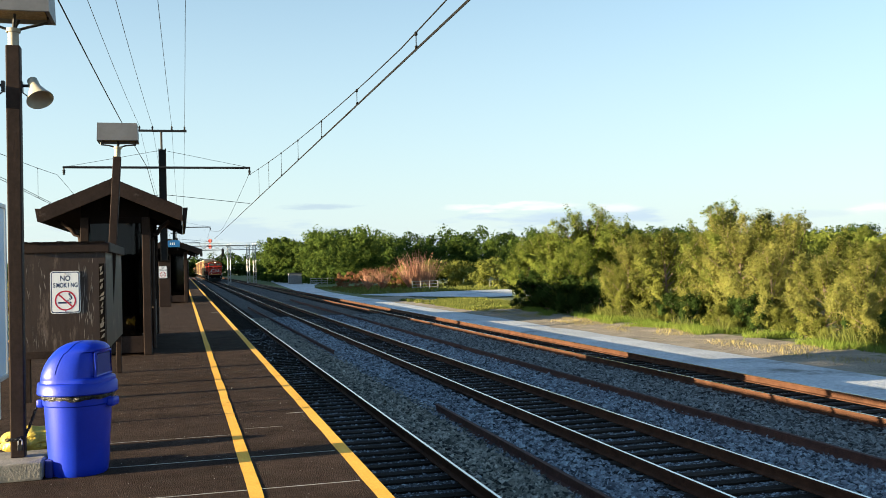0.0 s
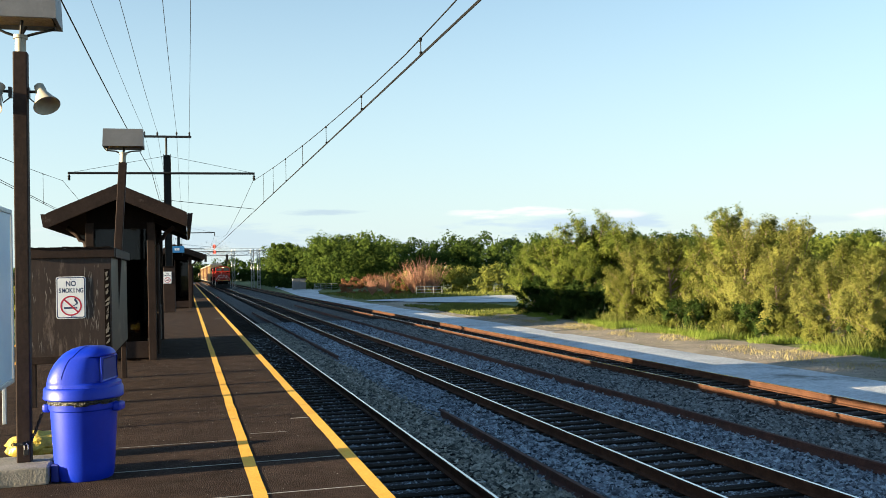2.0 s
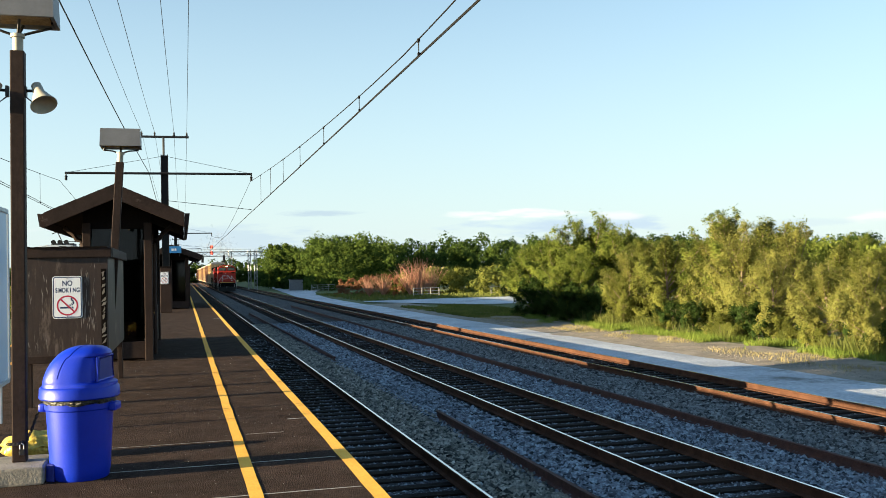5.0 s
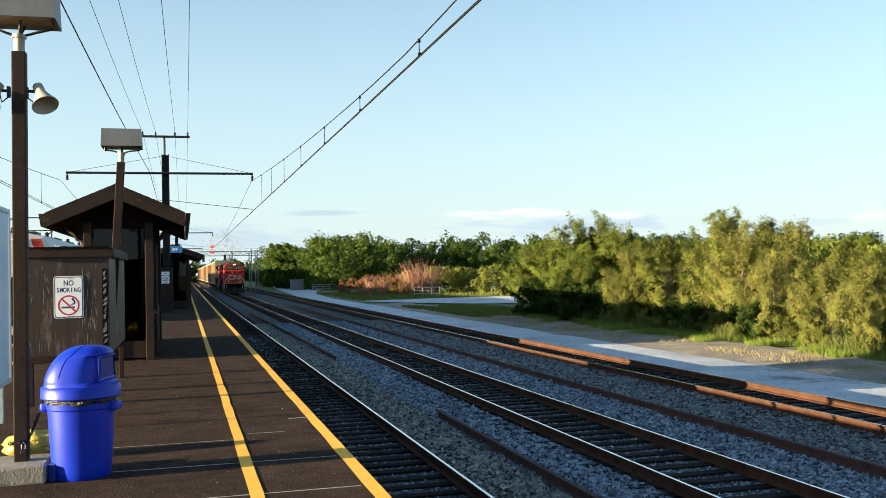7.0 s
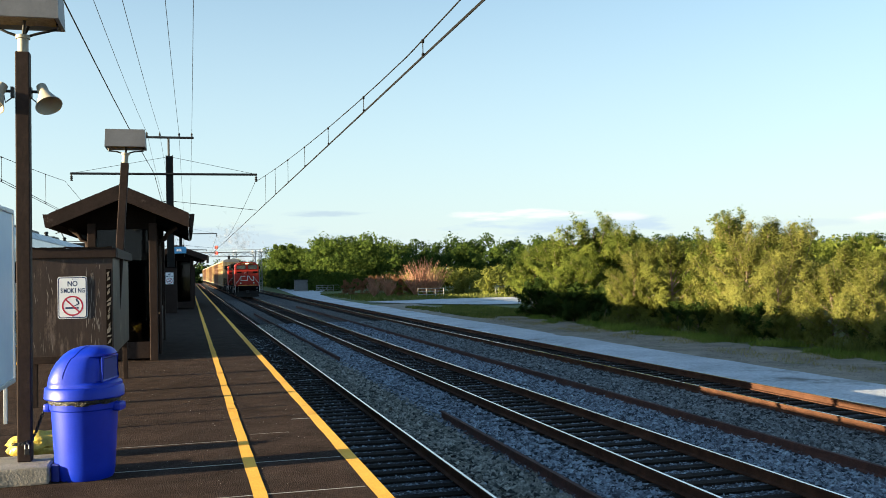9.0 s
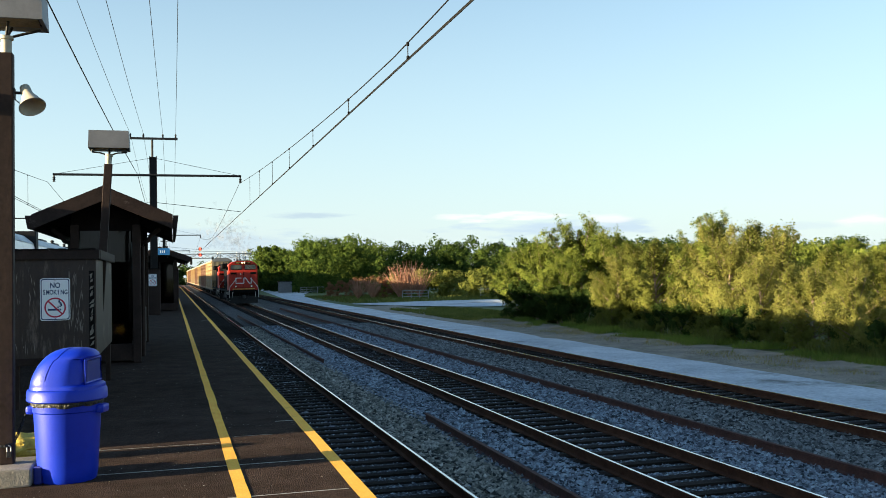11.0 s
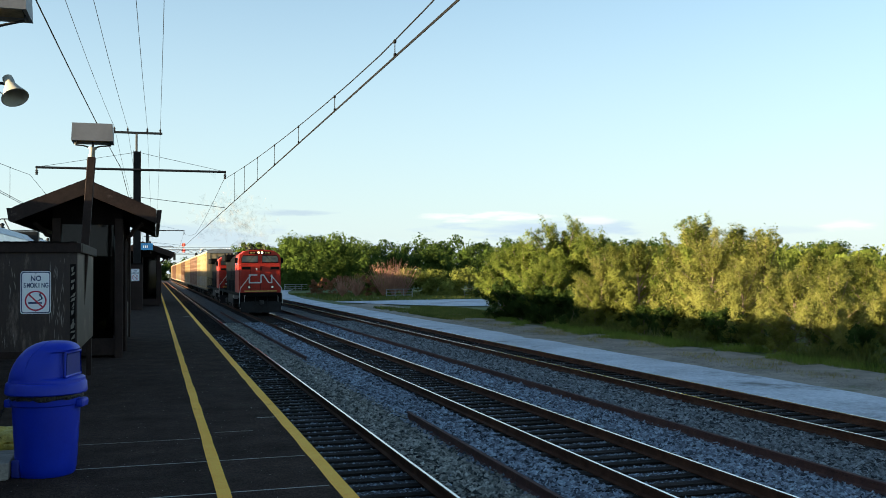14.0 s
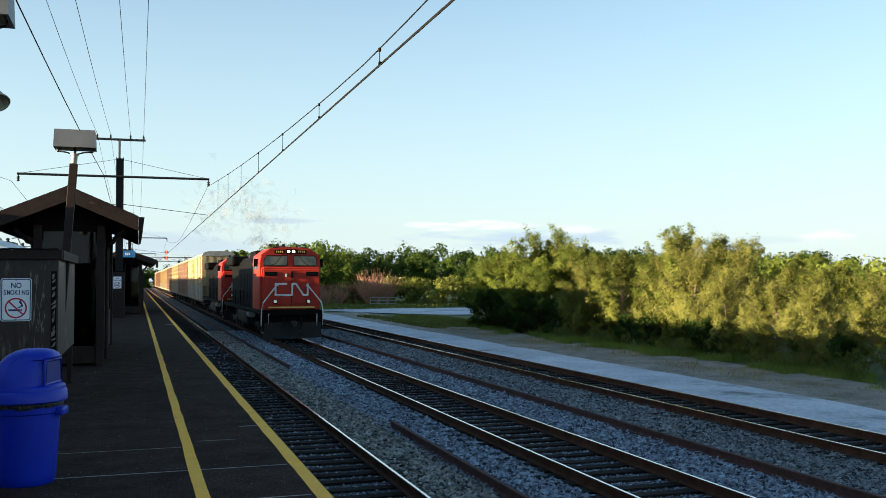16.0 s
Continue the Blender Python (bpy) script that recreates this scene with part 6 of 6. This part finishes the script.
# ---------------------------------------------------------------- far railway things
def lattice(bm, a, b, w, n, r):
    a, b = Vector(a), Vector(b)
    d = (b - a).normalized()
    up = Vector((0, 1, 0))
    side = d.cross(up).normalized()
    cs = [side * w + up * w, side * w - up * w, -side * w - up * w, -side * w + up * w]
    for c in cs:
        tube(bm, [a + c, b + c], r, 4)
    for i in range(n):
        p, q = a.lerp(b, i / n), a.lerp(b, (i + 1) / n)
        for k in range(4):
            tube(bm, [p + cs[k], q + cs[(k + 1) % 4]], r * 0.7, 4, cap=False)


def build_gantry():
    ob = thing("signal_gantry", "pale steel lattice signal gantry spanning the tracks", "signal gantry", pose(0, 205, 0))
    for x in (2.3, 6.3, 7.6):
        bm = bmesh.new()
        lattice(bm, (x, 0, LOW), (x, 0, 8.2), 0.28, 8, 0.06)
        part("lattice_post", bm, M["galv"], ob)
    bm = bmesh.new()
    lattice(bm, (-16.5, 0, 7.4), (9.2, 0, 7.4), 0.45, 18, 0.06)
    part("bridge_truss", bm, M["galv"], ob)
    bm = bmesh.new()
    box(bm, (-4, -0.7, 8.35), (25, 0.05, 0.06))
    box(bm, (-4, -0.7, 7.9), (25, 0.8, 0.05))
    for i in range(22):
        box(bm, (-16 + i * 1.18, -0.7, 8.15), (0.05, 0.05, 0.5))
    part("walkway_rail", bm, M["galv"], ob)
    bm = bmesh.new()
    lattice(bm, (-16.5, 0, LOW), (-16.5, 0, 8.2), 0.28, 8, 0.06)
    part("lattice_post", bm, M["galv"], ob)
    for x, z in ((-1.55, 8.9), (-1.55, 7.7)):
        bm = bmesh.new()
        tube(bm, [(x, -0.95, z), (x, -0.8, z)], 0.4, 16)
        part("signal_disc", bm, M["pink"], ob, "reddish signal disc")
        for dz in (-0.22, 0.22):
            bm = bmesh.new()
            tube(bm, [(x, -1.0, z + dz), (x, -0.94, z + dz)], 0.13, 10)
            part("signal_lamp", bm, M["signal_red"], ob, "lit red signal lamp")
    for x, z in ((-3.4, 6.4), (1.0, 6.4)):
        bm = bmesh.new()
        box(bm, (x, -0.7, z), (0.5, 0.3, 1.5), None, 0.05)
        tube(bm, [(x, -0.6, z), (x, -0.6, 7.4)], 0.07, 6)
        part("signal_head", bm, M["black"], ob, "dark signal head")
    hut = thing("equipment_cabinet", "grey trackside equipment cabinet", "cabinet", pose(14.4, 190, LOW))
    bm = bmesh.new()
    box(bm, (0, 0, 1.1), (2.6, 1.6, 2.2), None, 0.03)
    part("cabinet_body", bm, M["lamp_grey"], hut)
    bm = bmesh.new()
    box(bm, (0, 0, 2.26), (2.8, 1.8, 0.12), None, 0.03)
    part("cabinet_roof", bm, M["steel"], hut)
    for x in (-0.6, 0.6):
        bm = bmesh.new()
        box(bm, (x, -0.82, 1.1), (1.0, 0.03, 1.8), None, 0.01)
        part("cabinet_door", bm, M["lamp_grey"], hut)
    for x0, x1, y, lab in ((16.6, 21.0, 183, "white pipe railing beside the gravel road"), (22.6, 26.2, 124, "white pipe railing before the reddish shrubs"), (33.0, 39.5, 122, "pale bridge railing beside the side road")):
        fence = thing("pipe_railing", lab, "railing", pose(0, y, LOW), "pipe railings")
        for z in (0.35, 0.75, 1.15):
            bm = bmesh.new()
            tube(bm, [(x0, 0, z), (x1, 0, z)], 0.05, 6)
            part("rail_bar", bm, M["galv"], fence)
        n = int((x1 - x0) / 0.9)
        for i in range(n + 1):
            bm = bmesh.new()
            tube(bm, [(x0 + (x1 - x0) * i / n, 0, -0.1), (x0 + (x1 - x0) * i / n, 0, 1.2)], 0.05, 6)
            part("railing_post", bm, M["galv"], fence)


def build_loose_rails():
    """Old rails lying between the tracks."""
    for x0, x1, y0, y1 in ((-2.25, -2.12, 2.0, 19.8), (-2.17, -2.4, 33.8, 76.0), (2.52, 2.45, -8.0, 90.0)):
        ob = thing("old_rail", "rusty spare rail lying on the ballast", "rail", group="spare rails")
        bm = bmesh.new()
        prism(bm, [(u, v + 0.17) for u, v in RAIL], "y", 0, math.hypot(x1 - x0, y1 - y0))
        part("rail_bar", bm, M["old_rail"], ob)
        y = 6.0
        while y < y1 - y0 - 1:
            for sx in (-1, 1):
                bm = bmesh.new()
                box(bm, (sx * 0.022, y, 0.08), (0.02, 0.6, 0.07), None, 0.006)
                for k in range(4):
                    tube(bm, [(sx * 0.03, y - 0.22 + 0.147 * k, 0.08), (sx * 0.05, y - 0.22 + 0.147 * k, 0.08)], 0.014, 6)
                part("joint_bar", bm, M["old_rail"], ob, "bolted rusty joint bar")
            y += 11.9
        ob.matrix_world = Matrix.Translation((x0, y0, BED + 0.03)) @ Matrix.Rotation(-math.atan2(x1 - x0, y1 - y0), 4, "Z")


# ---------------------------------------------------------------- assembly
build_ground()
build_ballast()
build_road()
platform = build_platform()
tracks = {n: build_track(n, x, True) for n, x in TRACKS.items()}

shelter = build_shelter("dark brown waiting shelter with a shingled gable roof", -0.66, 0.68, 0.0, 6.5, 2.96, 0.56, 0.62, pose(-8.66, 20.2, PZ))
shelter_far = build_shelter("brown waiting shelter further along the platform with a blue sign", -0.85, 0.85, 0.0, 12.0, 2.78, 0.50, 0.56, pose(-7.95, 50.6, PZ))
board = thing("station_sign", "blue station name board on the shelter roof", "sign", pose(-7.85, 49.9, PZ + 3.04))
boxes("sign_panel", [((0, 0, 0), (0.8, 0.08, 0.34))], M["sign_azure"], board, "", 0.01)
boxes("sign_post", [((-0.3, 0.05, -0.14), (0.04, 0.04, 0.4))], M["steel"], board)
boxes("sign_post", [((0.3, 0.05, -0.14), (0.04, 0.04, 0.4))], M["steel"], board)
boxes("unreadable_lettering", [((-0.05 + 0.09 * k, -0.043, 0), (0.05, 0.004, 0.12)) for k in range(3)], M["white"], board)
casing = thing("mast_casing", "brown boxed casing round the foot of the mast", "casing", pose(-8.15, 46.0, PZ))
boxes("casing_box", [((0, 0, 1.05), (0.52, 0.46, 2.1))], M["brown"], casing, "", 0.02)
boxes("casing_cap", [((0, 0, 2.13), (0.58, 0.52, 0.06))], M["soffit"], casing, "", 0.01)
build_no_smoking(Matrix.Translation((-8.22, 45.765, PZ + 1.62)), 1.0)
build_windbreak()
build_kerb_block()
build_lamp((-8.745, 8.87, PZ + 0.15), (-8.73, 8.87, 4.985), (-8.70, 8.87, 5.37), 0.0, "brown lamp post with a grey box floodlight on the platform")
build_lamp((-8.50, 15.0, PZ), (-8.27, 15.0, 4.74), (-8.25, 15.0, 5.09), 0.0, "leaning brown lamp post with a grey box floodlight")
build_horn((-8.575, 8.87, 4.665), (-8.475, 8.72, 4.42), "cream horn loudspeaker clamped to the lamp post")
build_horn((-8.91, 8.87, 4.665), (-9.01, 8.72, 4.42), "cream horn loudspeaker clamped to the lamp post")
build_bin()
build_chain()
build_kiosk()
for y in MASTS:
    build_mast(y)
build_catenary(-4.2, "overhead contact line above the track beside the platform")
build_catenary(-12.75, "overhead contact line above the far platform track")
build_feeders()
build_loose_rails()
build_gantry()

loco = build_loco()
loco_second = copy_thing(loco, Matrix.Identity(4))
racks = [build_autorack(M["rack_yellow"], M["rack_grey"], "yellow enclosed autorack wagon with grey lower panels"),
         build_autorack(M["rack_brown"], M["rack_brown"], "rust-brown enclosed autorack wagon")]
wagons = [racks[0], racks[1]]
for i in range(7):
    wagons.append(copy_thing(racks[0 if i in (0, 2, 3, 6) else 1], Matrix.Identity(4)))
railcars = [build_emu(True), build_emu(False)]
for i in range(6):
    railcars.append(copy_thing(railcars[1], Matrix.Identity(4)))

# puffs behind the exhaust: distance behind the front, height, side
smoke = [(build_smoke("dark exhaust smoke just over the locomotive hood", (0.9, 1.6, 0.7), 60, M["smoke_dark"], 1, 0.24), 12.5, 5.3, 0.0),
         (build_smoke("thin tan exhaust smoke over the train", (1.7, 3.0, 1.5), 95, M["smoke"], 2, 0.38), 15.0, 6.9, 0.7),
         (build_smoke("thin tan exhaust smoke over the train", (2.2, 5.0, 2.0), 130, M["smoke"], 3, 0.42), 22.0, 8.3, 0.2),
         (build_smoke("faint wide exhaust haze over the wagons", (2.8, 8.0, 2.4), 150, M["smoke"], 4, 0.48), 36.0, 9.4, -0.9)]

build_trees()
build_far_woods()
build_grass()

ballast = bpy.data.objects["ballast"]
BETWEEN = lambda x, y: np.full_like(x, BED)
scatter_stones("stones_tan", 27000, -3.3, -2.1, 7, 60, 0.042, M["stone_tan"], ballast, BETWEEN, 9)
scatter_stones("stones_pale", 33000, -2.3, -0.95, 7, 60, 0.044, M["stone"], ballast, BETWEEN, 1)
scatter_stones("stones_pale", 34000, 1.0, 2.5, 8, 60, 0.044, M["stone"], ballast, BETWEEN, 2)
scatter_stones("stones_dark", 52000, 2.5, 4.85, 8, 60, 0.042, M["stone_brown"], ballast, BETWEEN, 3)
scatter_stones("stones_dark", 26000, -5.7, -2.9, 6, 50, 0.022, M["stone"], ballast, lambda x, y: np.full_like(x, BED - 0.01), 4)
scatter_stones("stones_dark", 24000, -0.75, 0.75, 8, 60, 0.022, M["stone"], ballast, lambda x, y: np.full_like(x, BED - 0.01), 5)
scatter_stones("stones_dark", 12000, 4.9, 6.9, 10, 60, 0.022, M["stone_brown"], ballast, lambda x, y: np.full_like(x, BED - 0.01), 6)

scatter_stones("grit", 700, -8.6, -5.95, 6, 22, 0.0026, M["grit"], platform, lambda x, y: np.full_like(x, PZ), 7)
scatter_stones("pebbles", 9000, 11.9, 14.3, 20, 62, 0.012, M["pebble"], bpy.data.objects["verge"], lambda x, y: LOW + 0.045 + 0.06 * (x - 11.0) / 5.6, 8)
ties = tie_mesh()
lay_ties(tracks["track_near"], -4.25, ties, 4.0, 200)
lay_ties(tracks["track_middle"], 0.0, ties, 6.0, 200)
lay_ties(tracks["track_far"], 5.68, ties, 8.0, 180)
lay_ties(tracks["track_left"], -13.4, ties, 10.0, 40)


def motions():
    """Freight train on the middle track, commuter train on the track beyond the platform."""
    steps = [i * 0.5 for i in range(33)]
    start = 0.0
    for ob, length in [(loco, 22.4), (loco_second, 22.4)] + [(w, 27.5) for w in wagons]:
        walk(ob, [(t, pose(0, 223.6 - 11.07 * t + start, 0)) for t in steps])
        start += length
    for ob, back, height, side in smoke:
        walk(ob, [(t, pose(side, 223.6 - 11.07 * t + back, height)) for t in steps])
    start = 0.0
    for ob in railcars:
        walk(ob, [(t, pose(-13.4, 83.7 - 6.7 * t + start, 0)) for t in steps])
        start += 26.0


motions()
